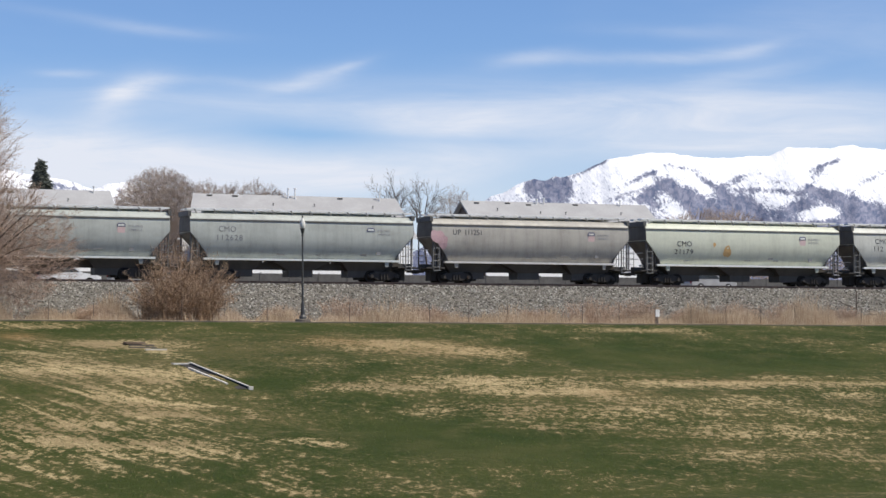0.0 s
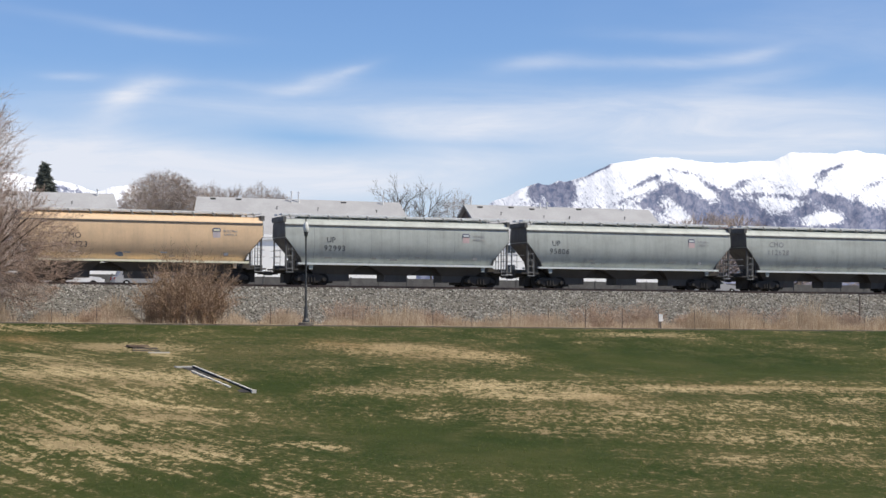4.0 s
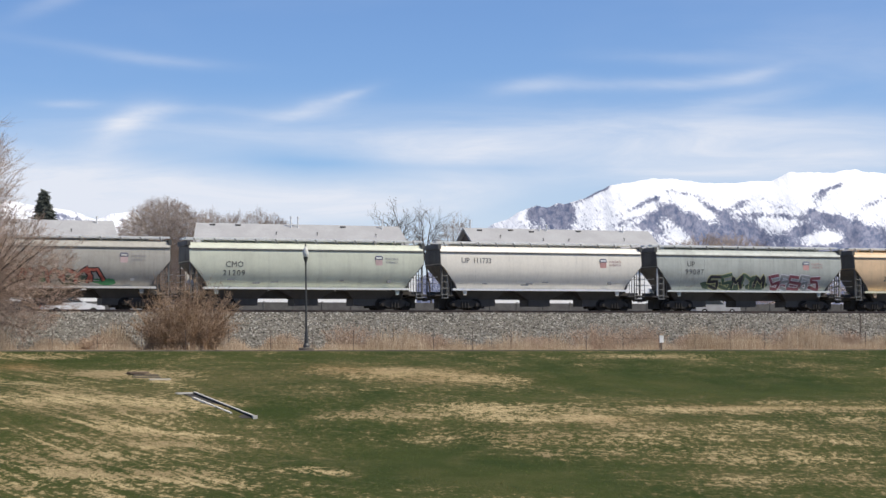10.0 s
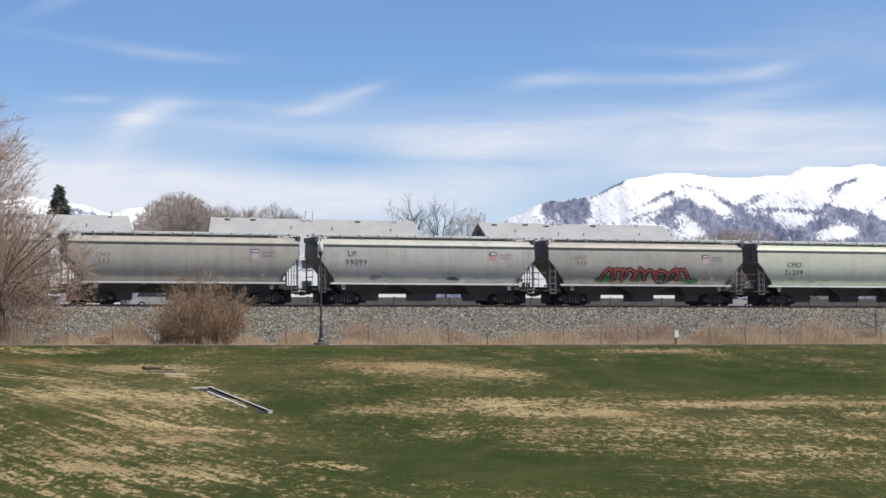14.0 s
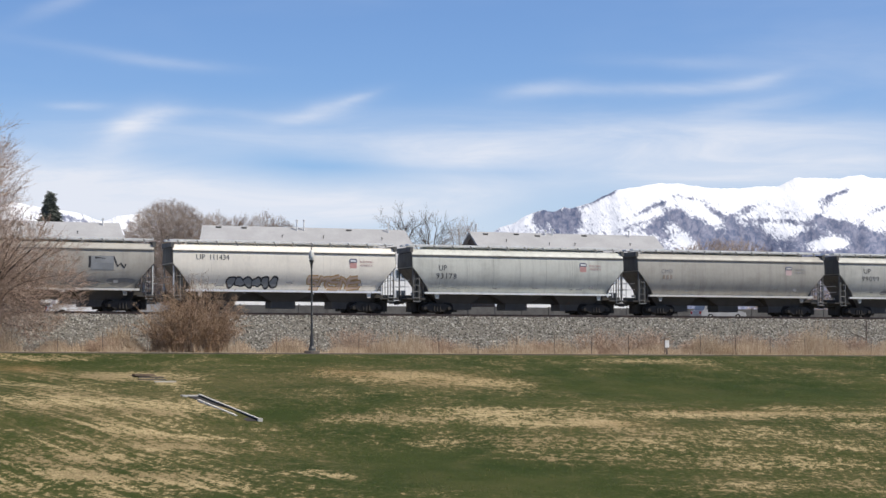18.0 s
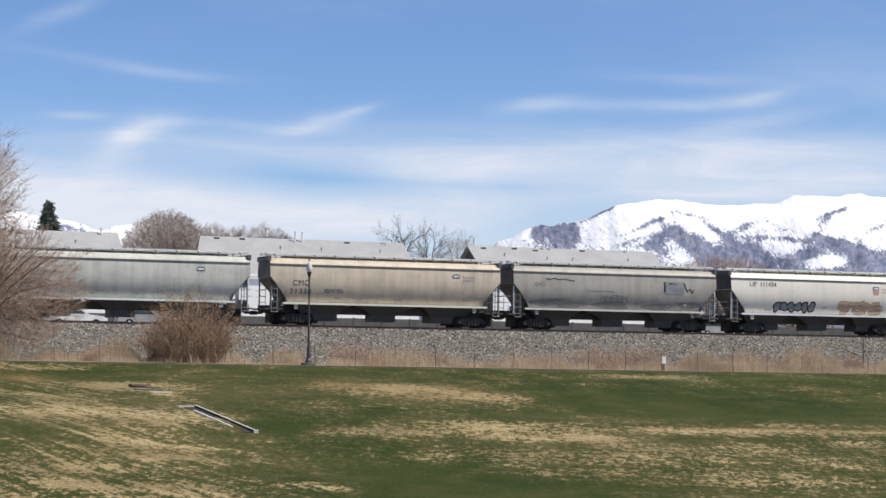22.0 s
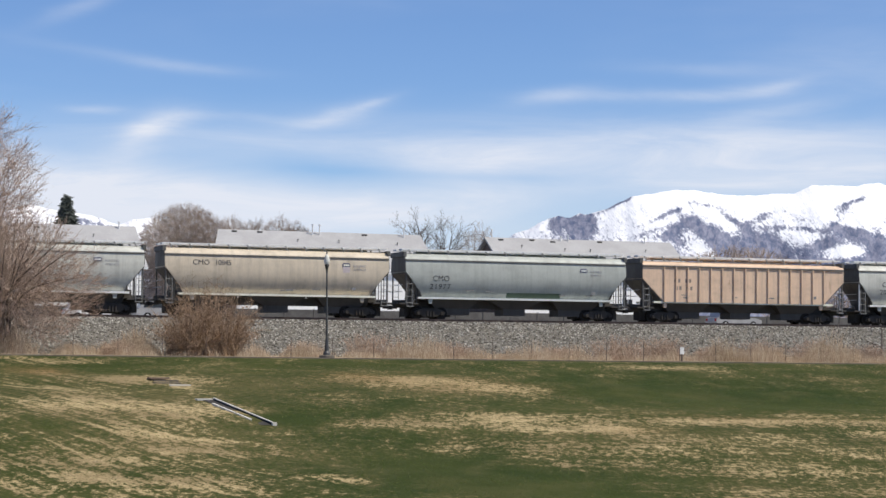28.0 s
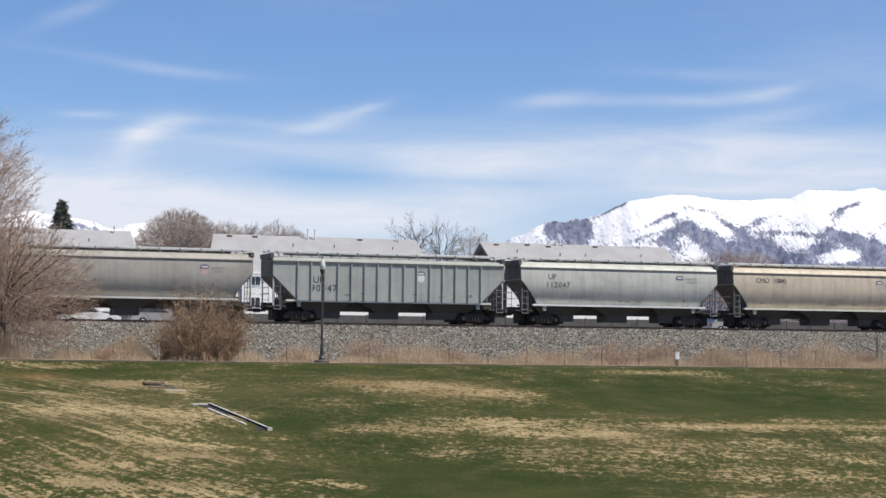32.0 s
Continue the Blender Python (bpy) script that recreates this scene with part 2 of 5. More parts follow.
plain("car_red", (0.40, 0.04, 0.04), 0.25)
plain("rubber", (0.03, 0.03, 0.03), 0.9)


# patches of the lawn: x, y, half length, half depth, strength; bleached straw under the path, across the basin, near the camera, on the western bank
STRAW_FAR = [
    (30.6, 82.6, 3.0, 3.6, 0.66), (29.5, 84.2, 1.7, 2.3, 0.5), (32.9, 80.6, 2.2, 3.2, 0.42), (27.0, 84.0, 1.4, 2.2, 0.3), (17.5, 84.0, 2.1, 2.2, 0.95),
    (18.3, 79.4, 0.8, 2.7, 0.65), (15.7, 83.7, 1.4, 1.6, 0.5), (46.7, 92.6, 4.4, 1.4, 0.6), (14.9, 95.2, 2.5, 1.5, 0.7), (12.2, 79.6, 1.4, 3.3, 0.35), (42.3, 79.1, 5.5, 5.8, -0.65),
]
STRAW_BASIN = [
    (28.1, 68.3, 3.4, 2.0, 0.74), (29.0, 65.4, 2.7, 1.1, 0.62), (30.9, 64.6, 1.1, 1.4, 1.05), (22.8, 67.4, 1.9, 0.8, 0.5), (36.6, 67.6, 4.1, 1.1, 0.75),
    (42.0, 66.7, 4.8, 1.4, 0.70), (42.4, 70.0, 3.2, 0.8, 0.42), (41.2, 63.1, 1.9, 1.2, 0.45), (27.2, 61.8, 2.9, 1.5, 0.36), (29.9, 60.1, 3.1, 1.8, 0.30), (35.0, 61.7, 3.1, 1.3, 0.34), (19.6, 68.7, 1.1, 1.8, -0.6),
]
STRAW_NEAR = [
    (26.3, 57.7, 1.9, 0.9, 0.30), (31.0, 56.6, 2.8, 1.3, 0.26), (37.0, 58.2, 2.4, 1.7, 0.34), (32.8, 54.5, 2.9, 1.1, 0.34), (28.7, 50.7, 3.2, 1.4, 0.30),
    (32.5, 50.2, 1.8, 1.6, 0.24), (17.2, 54.8, 1.0, 1.0, 0.85), (18.2, 54.5, 0.6, 0.5, 0.5), (16.7, 61.0, 0.6, 0.8, 0.55), (20.8, 55.5, 3.5, 2.8, -0.6), (22.0, 52.1, 1.9, 1.9, -0.5),
]
STRAW_BANK = [
    (13.9, 63.0, 1.4, 1.1, 0.85), (13.8, 60.3, 1.3, 0.9, 0.85), (12.5, 65.1, 1.7, 1.2, 0.55), (9.7, 54.5, 1.2, 0.7, 0.9), (12.1, 53.8, 1.3, 1.0, 0.7),
    (14.9, 70.2, 2.5, 2.2, 0.55), (12.5, 73.1, 1.7, 2.3, 0.45), (10.0, 63.9, 1.1, 1.6, -0.6), (8.0, 52.9, 0.9, 0.8, 0.6), (12.6, 52.3, 0.9, 0.9, 0.5), (17.4, 69.2, 1.3, 2.3, 0.25), (10.6, 57.5, 1.8, 0.9, 0.3), (12.6, 70.0, 4.2, 8.0, 0.32), (10.5, 56.5, 3.6, 5.5, 0.34),
]
# thin olive turf, and reddish bare spots
WORN = [
    (36.3, 60.6, 5.0, 7.9, 0.32), (30.0, 51.3, 4.5, 2.7, 0.36), (13.8, 68.9, 5.1, 13.0, 0.75), (30.0, 83.2, 5.5, 6.1, 0.6), (21.3, 81.0, 3.2, 6.3, 0.6),
    (29.8, 65.5, 4.9, 6.3, 0.4), (12.9, 87.6, 1.7, 5.7, 0.5), (44.6, 84.5, 1.9, 3.7, 0.35), (54.0, 86.1, 3.1, 3.9, 0.3),
]
RUSTY = [(31.5, 82.0, 3.0, 3.5, 0.4), (13.5, 88.9, 1.2, 2.4, 0.9), (27.6, 85.2, 1.6, 3.2, 0.7), (31.5, 64.8, 1.4, 1.1, 0.4), (40.7, 68.1, 4.3, 1.6, 0.35)]


def spots(n, x, y, rows):
    """The sum of soft round patches."""
    total = None
    for a, b, sx, sy, dens in rows:
        p = n.math("DIVIDE", n.math("SUBTRACT", x, a), sx)
        q = n.math("DIVIDE", n.math("SUBTRACT", y, b), sy)
        d = n.math("EXPONENT", n.math("MULTIPLY", n.math("ADD", n.math("MULTIPLY", p, p), n.math("MULTIPLY", q, q)), -1.0))
        d = n.math("MULTIPLY", d, dens)
        total = d if total is None else n.math("ADD", total, d)
    return total


def make_ground_material():
    m = bpy.data.materials.new("lawn")
    m.use_nodes = True
    n = Nodes(m.node_tree)
    at = n.add("ShaderNodeNewGeometry").outputs["Position"]
    parts = n.add("ShaderNodeSeparateXYZ")
    n.put(parts.inputs[0], at)
    x, y = parts.outputs[0], parts.outputs[1]
    # the patches' rims wander
    wide = n.noise(at, 0.35, 3, 0.55, (1.0, 0.45, 0.6))
    x_w = n.math("ADD", x, n.math("MULTIPLY", n.math("SUBTRACT", wide, 0.5), 3.0))
    total = spots(n, x_w, y, STRAW_FAR + STRAW_BASIN + STRAW_NEAR + STRAW_BANK)
    thin = spots(n, x_w, y, WORN)
    rusty = spots(n, x_w, y, RUSTY)
    # on the western bank the streaks run down the slope
    bank_way = n.add("ShaderNodeVectorRotate")
    bank_way.rotation_type = "Z_AXIS"
    n.put(bank_way.inputs["Vector"], at)
    bank_way.inputs["Angle"].default_value = radians(-17)
    down = n.noise(bank_way.outputs[0], 1.5, 5, 0.66, (1.5, 0.13, 0.6), distort=0.3)
    bank = n.math("SUBTRACT", 1.0, n.step(x, 13.0, 20.0))
    grain_way = n.add("ShaderNodeVectorRotate")
    grain_way.rotation_type = "Z_AXIS"
    n.put(grain_way.inputs["Vector"], at)
    grain_way.inputs["Angle"].default_value = radians(21)
    at = grain_way.outputs[0]
    # clumps are drawn out towards the mower's way, which runs up the bank
    ragged = n.noise(at, 0.50, 5, 0.62, (1.0, 0.55, 0.6), distort=0.5)
    clumps = n.noise(at, 4.0, 5, 0.68, (1.0, 0.5, 0.6), distort=0.2)
    streaks = n.noise(at, 1.5, 5, 0.66, (0.30, 0.85, 0.6), distort=0.4)
    streaks = n.math("ADD", n.math("MULTIPLY", streaks, n.math("SUBTRACT", 1.0, bank)), n.math("MULTIPLY", down, bank))
    fine = n.noise(at, 8.5, 4, 0.7, (1.0, 0.6, 0.6))
    value = n.math("ADD", n.math("SUBTRACT", n.math("MULTIPLY", total, 0.80), 0.03), n.math("MULTIPLY", n.math("SUBTRACT", ragged, 0.5), 0.9))
    # well watered turf is even, bleached turf breaks up into tufts
    broken = n.math("ADD", n.math("MULTIPLY", n.step(n.math("ADD", total, n.math("MULTIPLY", n.math("SUBTRACT", ragged, 0.5), 0.8)), -0.12, 0.36), 0.48), 0.52)
    tufts = n.math("ADD", n.math("MULTIPLY", n.math("SUBTRACT", clumps, 0.5), 3.4), n.math("MULTIPLY", n.math("SUBTRACT", fine, 0.5), 3.0))
    tufts = n.math("ADD", tufts, n.math("MULTIPLY", n.math("SUBTRACT", streaks, 0.5), n.math("ADD", n.math("MULTIPLY", bank, 2.2), 1.4)))
    value = n.math("ADD", value, n.math("MULTIPLY", tufts, broken))
    dry = n.step(value, 0.24, 0.48)
    worn = n.math("ADD", n.math("MULTIPLY", n.step(n.math("ADD", value, n.math("MULTIPLY", n.math("SUBTRACT", thin, 0.3), 0.75)), -0.42, 0.28), 0.75), n.math("MULTIPLY", n.step(ragged, 0.42, 0.66), 0.25))
    blades = n.noise(at, 16, 4, 0.7, (1.2, 0.6, 0.6))
    tone = n.noise(at, 0.13, 4, 0.55)
    green = n.mix(n.step(tone, 0.35, 0.68), GREEN_A, GREEN_B)
    green = n.mix(n.math("MULTIPLY", worn, 0.72), green, OLIVE)
    straw = n.mix(n.step(fine, 0.35, 0.65), STRAW_A, STRAW_B)
    straw = n.mix(n.math("MULTIPLY", n.step(n.noise(at, 0.22, 4, 0.6, (0.6, 1.0, 1)), 0.42, 0.62), 0.6), straw, (0.17, 0.125, 0.065))
    lawn = n.mix(dry, green, straw)
    lawn = n.mix(n.math("MULTIPLY", n.math("MULTIPLY", rusty, n.step(clumps, 0.3, 0.6)), 0.75, clamp=True), lawn, (0.24, 0.145, 0.065))
    soil = n.mix(n.step(ragged, 0.3, 0.7), (0.30, 0.22, 0.15), (0.42, 0.33, 0.23))
    colour = n.mix(n.step(y, 97.4, 98.4), lawn, soil)
    paved = n.mix(n.step(ragged, 0.3, 0.7), (0.30, 0.29, 0.28), (0.40, 0.39, 0.37))
    colour = n.mix(n.step(y, 136.0, 140.0), colour, paved)
    grain = n.math("ADD", n.math("MULTIPLY", blades, 1.3), 0.33)
    gray = n.add("ShaderNodeCombineXYZ")
    for i in range(3):
        n.put(gray.inputs[i], grain)
    colour = n.mix(1.0, colour, gray.outputs[0], "MULTIPLY")
    finish(n, colour, 0.95, 0.0, blades, 0.7, 0.04)
    MATS["lawn"] = m


GREEN_A, GREEN_B, OLIVE = (0.026, 0.041, 0.009), (0.046, 0.056, 0.015), (0.125, 0.103, 0.045)
STRAW_A, STRAW_B = (0.50, 0.395, 0.22), (0.25, 0.19, 0.095)
make_ground_material()


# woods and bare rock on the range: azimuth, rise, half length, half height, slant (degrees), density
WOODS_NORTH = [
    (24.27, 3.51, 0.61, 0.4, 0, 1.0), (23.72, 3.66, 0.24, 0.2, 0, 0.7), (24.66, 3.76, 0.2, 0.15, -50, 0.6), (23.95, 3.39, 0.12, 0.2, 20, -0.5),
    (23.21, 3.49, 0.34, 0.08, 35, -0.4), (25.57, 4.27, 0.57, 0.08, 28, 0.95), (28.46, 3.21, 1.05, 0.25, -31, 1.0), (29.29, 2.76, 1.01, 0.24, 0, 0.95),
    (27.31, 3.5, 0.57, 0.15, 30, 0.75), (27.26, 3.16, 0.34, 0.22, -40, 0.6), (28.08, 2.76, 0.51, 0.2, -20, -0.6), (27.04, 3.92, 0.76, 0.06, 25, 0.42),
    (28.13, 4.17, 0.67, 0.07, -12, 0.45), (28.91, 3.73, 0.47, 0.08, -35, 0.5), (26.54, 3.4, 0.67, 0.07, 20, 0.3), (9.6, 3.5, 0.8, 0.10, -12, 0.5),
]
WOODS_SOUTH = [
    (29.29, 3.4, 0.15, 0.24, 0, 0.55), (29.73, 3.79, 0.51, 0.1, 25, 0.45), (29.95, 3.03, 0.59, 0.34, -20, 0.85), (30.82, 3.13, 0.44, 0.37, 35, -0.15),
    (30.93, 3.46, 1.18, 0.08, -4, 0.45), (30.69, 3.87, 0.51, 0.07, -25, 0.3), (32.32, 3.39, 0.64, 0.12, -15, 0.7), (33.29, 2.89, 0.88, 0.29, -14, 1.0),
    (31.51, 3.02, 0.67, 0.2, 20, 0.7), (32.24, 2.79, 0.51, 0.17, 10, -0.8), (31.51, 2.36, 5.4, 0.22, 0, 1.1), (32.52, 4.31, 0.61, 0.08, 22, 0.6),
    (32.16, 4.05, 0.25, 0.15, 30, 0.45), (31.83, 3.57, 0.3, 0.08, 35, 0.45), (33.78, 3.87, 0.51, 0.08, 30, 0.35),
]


def make_mountain_material():
    m = bpy.data.materials.new("snowy_mountain")
    m.use_nodes = True
    n = Nodes(m.node_tree)
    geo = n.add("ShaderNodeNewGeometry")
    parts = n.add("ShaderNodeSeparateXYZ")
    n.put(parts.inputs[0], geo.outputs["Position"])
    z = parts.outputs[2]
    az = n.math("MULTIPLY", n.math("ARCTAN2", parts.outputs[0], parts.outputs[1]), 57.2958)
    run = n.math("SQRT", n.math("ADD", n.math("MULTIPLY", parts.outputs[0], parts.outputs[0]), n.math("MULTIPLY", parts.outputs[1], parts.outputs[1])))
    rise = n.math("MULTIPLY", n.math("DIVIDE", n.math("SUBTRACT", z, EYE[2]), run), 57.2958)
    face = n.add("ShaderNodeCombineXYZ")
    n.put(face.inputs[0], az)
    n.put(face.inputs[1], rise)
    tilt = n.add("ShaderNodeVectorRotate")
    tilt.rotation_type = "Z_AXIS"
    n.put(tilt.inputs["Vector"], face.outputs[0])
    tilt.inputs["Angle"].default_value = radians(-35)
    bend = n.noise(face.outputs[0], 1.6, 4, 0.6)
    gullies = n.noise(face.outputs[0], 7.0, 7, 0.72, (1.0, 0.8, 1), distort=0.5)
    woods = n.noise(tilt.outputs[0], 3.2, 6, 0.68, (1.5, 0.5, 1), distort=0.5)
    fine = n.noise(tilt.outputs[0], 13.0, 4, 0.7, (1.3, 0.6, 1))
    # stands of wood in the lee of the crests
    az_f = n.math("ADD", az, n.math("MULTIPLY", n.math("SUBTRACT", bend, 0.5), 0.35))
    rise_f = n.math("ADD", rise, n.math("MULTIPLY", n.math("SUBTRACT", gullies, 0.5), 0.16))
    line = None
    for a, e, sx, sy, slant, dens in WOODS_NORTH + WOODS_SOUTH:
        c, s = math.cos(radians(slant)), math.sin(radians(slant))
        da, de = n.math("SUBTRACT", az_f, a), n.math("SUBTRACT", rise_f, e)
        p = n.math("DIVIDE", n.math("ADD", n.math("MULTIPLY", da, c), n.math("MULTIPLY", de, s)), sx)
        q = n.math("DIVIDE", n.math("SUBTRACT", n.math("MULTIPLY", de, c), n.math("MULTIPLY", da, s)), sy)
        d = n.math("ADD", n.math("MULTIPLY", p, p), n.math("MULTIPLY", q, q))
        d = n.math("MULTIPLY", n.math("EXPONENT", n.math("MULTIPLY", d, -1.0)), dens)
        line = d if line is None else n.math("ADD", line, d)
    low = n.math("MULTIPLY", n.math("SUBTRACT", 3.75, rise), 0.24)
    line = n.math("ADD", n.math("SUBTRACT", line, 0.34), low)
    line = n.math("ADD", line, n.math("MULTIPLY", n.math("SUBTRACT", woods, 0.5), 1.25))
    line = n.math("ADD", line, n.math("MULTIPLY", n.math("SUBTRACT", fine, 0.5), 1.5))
    # thin rock ribs along the gullies
    rib = n.math("SUBTRACT", 1.0, n.step(n.math("ABSOLUTE", n.math("SUBTRACT", gullies, 0.5)), 0.0, 0.05))
    rib = n.math("MULTIPLY", rib, n.math("SUBTRACT", 1.0, n.step(rise, 3.7, 4.6)))
    line = n.math("ADD", line, n.math("MULTIPLY", rib, 0.22))
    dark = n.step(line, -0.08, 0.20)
    # Wood tones carry the bluish haze of distance, mixed into their colour.
    hazy_forest = n.mix(n.step(gullies, 0.35, 0.65), (0.085, 0.108, 0.18), (0.25, 0.255, 0.32))
    # Soft grey-blue shading of the snow, painted by noise and towards the woods.
    mottle = n.math("MULTIPLY", n.step(n.math("ADD", line, n.math("MULTIPLY", n.math("SUBTRACT", gullies, 0.5), 0.9)), -0.55, 0.1), 0.55)
    snow = n.mix(mottle, (0.90, 0.90, 0.91), (0.52, 0.545, 0.62))
    colour = n.mix(dark, snow, hazy_forest)
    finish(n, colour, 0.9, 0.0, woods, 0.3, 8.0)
    MATS["snowy_mountain"] = m


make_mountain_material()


# ---- mesh helpers ----
def mesh_of(bm, name, smooth=False):
    me = bpy.data.meshes.new(name)
    bmesh.ops.recalc_face_normals(bm, faces=bm.faces)
    bm.to_mesh(me)
    bm.free()
    if smooth:
        me.polygons.foreach_set("use_smooth", [True] * len(me.polygons))
        me.set_sharp_from_angle(angle=radians(38))
    return me


def part(name, data, material, parent=None, label="", at=None):
    """Links a bmesh or a mesh as one object, under a thing or a part."""
    me = data if isinstance(data, bpy.types.Mesh) else mesh_of(data, name)
    if not me.materials:
        me.materials.append(None)
    ob = new(name, me)
    ob.material_slots[0].link = "OBJECT"
    ob.material_slots[0].material = MATS[material]
    if parent is not None:
        ob.parent = parent
    if at is not None:
        ob.matrix_basis = at
    if label:
        tagged(ob, label)
    return ob


def thing(name, label, category, group="", kind="", at=None):
    ob = new(name)
    ob.empty_display_size = 0.3
    if at is not None:
        ob.matrix_basis = at
    return tagged(ob, label, category, group, kind)


def box(bm, x0, x1, y0, y1, z0, z1):
    v = [bm.verts.new((x, y, z)) for z in (z0, z1) for x, y in ((x0, y0), (x1, y0), (x1, y1), (x0, y1))]
    for f in ((0, 3, 2, 1), (4, 5, 6, 7), (0, 1, 5, 4), (1, 2, 6, 5), (2, 3, 7, 6), (3, 0, 4, 7)):
        bm.faces.new([v[i] for i in f])
    return bm


def box_bm(*a):
    return box(bmesh.new(), *a)


def bar(bm, p, q, r, sides=6, r2=None):
    """A round bar from p to q."""
    p, q = Vector(p), Vector(q)
    r2 = r if r2 is None else r2
    w = (q - p).normalized()
    u = w.orthogonal().normalized()
    v = w.cross(u)
    rings = []
    for c, rad in ((p, r), (q, r2)):
        rings.append([bm.verts.new(c + rad * (u * math.cos(a) + v * math.sin(a))) for a in (2 * math.pi * k / sides for k in range(sides))])
    for k in range(sides):
        bm.faces.new((rings[0][k], rings[0][(k + 1) % sides], rings[1][(k + 1) % sides], rings[1][k]))
    bm.faces.new(rings[0][::-1])
    bm.faces.new(rings[1])
    return bm


def prism(bm, outline, y0, y1):
    """An outline in x and z, extruded from y0 to y1."""
    a = [bm.verts.new((x, y0, z)) for x, z in outline]
    b = [bm.verts.new((x, y1, z)) for x, z in outline]
    k = len(outline)
    for i in range(k):
        bm.faces.new((a[i], a[(i + 1) % k], b[(i + 1) % k], b[i]))
    bm.faces.new(a[::-1])
    bm.faces.new(b)
    return bm


def lathe(bm, profile, sides=14, centre=(0, 0)):
    rings = [[bm.verts.new((centre[0] + r * math.cos(2 * math.pi * k / sides), centre[1] + r * math.sin(2 * math.pi * k / sides), z)) for k in range(sides)] for r, z in profile]
    for a, b in zip(rings, rings[1:]):
        for k in range(sides):
            bm.faces.new((a[k], a[(k + 1) % sides], b[(k + 1) % sides], b[k]))
    bm.faces.new(rings[0][::-1])
    bm.faces.new(rings[-1])
    return bm


def raw_mesh(name, verts, faces):
    me = bpy.data.meshes.new(name)
    me.from_pydata(verts, [], faces)
    me.update()
    return me


def sticks_mesh(name, segments, sides=3):
    """Many tapered sticks (p, q, radius at p, radius at q) in one mesh."""
    p = np.array([s[0] for s in segments], float)
    q = np.array([s[1] for s in segments], float)
    r0 = np.array([s[2] for s in segments], float)
    r1 = np.array([s[3] for s in segments], float)
    w = q - p
    w /= np.maximum(np.linalg.norm(w, axis=1, keepdims=True), 1e-9)
    ref = np.where(np.abs(w[:, 2:3]) < 0.8, np.array([[0, 0, 1.0]]), np.array([[1.0, 0, 0]]))
    u = np.cross(w, ref)
    u /= np.linalg.norm(u, axis=1, keepdims=True)
    v = np.cross(w, u)
    k = len(segments)
    verts = np.zeros((k, 2 * sides, 3))
    for j in range(sides):
        a = 2 * math.pi * j / sides
        side = u * math.cos(a) + v * math.sin(a)
        verts[:, j] = p + side * r0[:, None]
        verts[:, sides + j] = q + side * r1[:, None]
    quads = np.array([[j, (j + 1) % sides, sides + (j + 1) % sides, sides + j] for j in range(sides)])
    faces = (np.arange(k)[:, None, None] * 2 * sides + quads[None]).reshape(-1, 4)
    me = bpy.data.meshes.new(name)
    me.vertices.add(k * 2 * sides)
    me.vertices.foreach_set("co", verts.reshape(-1))
    me.loops.add(faces.size)
    me.loops.foreach_set("vertex_index", faces.reshape(-1).astype(np.int32))
    me.polygons.add(len(faces))
    me.polygons.foreach_set("loop_start", np.arange(0, faces.size, 4, dtype=np.int32))
    me.update(calc_edges=True)
    me.validate()
    return me


# ---- the lie of the land ----
TRACK_Y = 128.2                   # middle of the train's track
NEAR_TRACK_Y = 123.9              # middle of the empty track beside it
_PROFILE_Y = [-400, -60, 0, 22, 44, 60, 72, 84, 92, 97, 99, 104, 112, 120, 133, 140, 152, 165, 240, 600, 4900]
_PROFILE_Z = [-3.3, -3.3, -3.3, -4.5, -6.55, -5.35, -4.35, -3.50, -2.95, -2.55, -2.47, -2.50, -2.5, -1.9, -1.4, -0.6, 0.2, 0.7, 1.2, 3.0, 10.0]


def land(x, y):
    z = float(np.interp(y, _PROFILE_Y, _PROFILE_Z))
    if 30 < y < 97:
        fade = min(1.0, (y - 30) / 15) * min(1.0, (97 - y) / 12)
        z += fade * (0.30 * noise.noise(Vector((x * 0.05, y * 0.06, 1.7))) + 0.10 * noise.noise(Vector((x * 0.22, y * 0.25, 4.1))))
        # the bank that comes down beside the drain
        z += fade * 0.55 * math.exp(-((x - 8) / 8.0) ** 2 - ((y - 66) / 16.0) ** 2)
    if 97 <= y < 140:
        z -= 0.004 * (x - 30)
    return z


def make_ground():
    xs = sorted(set([-4500, -2500, -1200, -600, -320, -180, -110, -60, -30, *np.arange(-10, 92, 1.0).tolist(), 100, 115, 140, 190, 260, 400, 800, 1500, 2600, 4500]))
    ys = sorted(set([-4500, -1500, -400, -120, -60, -20, 0, 10, 20, 26, *np.arange(30, 106, 1.0).tolist(), 108, 112, 116, 120, 126, 133, 136, 140, 146, 152, 158, 165, 180, 200, 240, 330, 450, 600, 1000, 2000, 3400, 4900]))
    verts = [(x, y, land(x, y)) for y in ys for x in xs]
    k = len(xs)
    faces = [(j * k + i, j * k + i + 1, (j + 1) * k + i + 1, (j + 1) * k + i) for j in range(len(ys) - 1) for i in range(k - 1)]
    me = raw_mesh("ground", verts, faces)
    me.polygons.foreach_set("use_smooth", [True] * len(me.polygons))
    tagged(part("ground", me, "lawn"), "green lawn basin with bleached straw patches", "ground", kind="structure")


make_ground()


# ---- the railway ----
def extrude_x(outline, x0, x1):
    bm = bmesh.new()
    a = [bm.verts.new((x0, y, z)) for y, z in outline]
    b = [bm.verts.new((x1, y, z)) for y, z in outline]
    k = len(outline)
    for i in range(k):
        bm.faces.new((a[i], a[(i + 1) % k], b[(i + 1) % k], b[i]))
    bm.faces.new(a[::-1])
    bm.faces.new(b)
    return bm


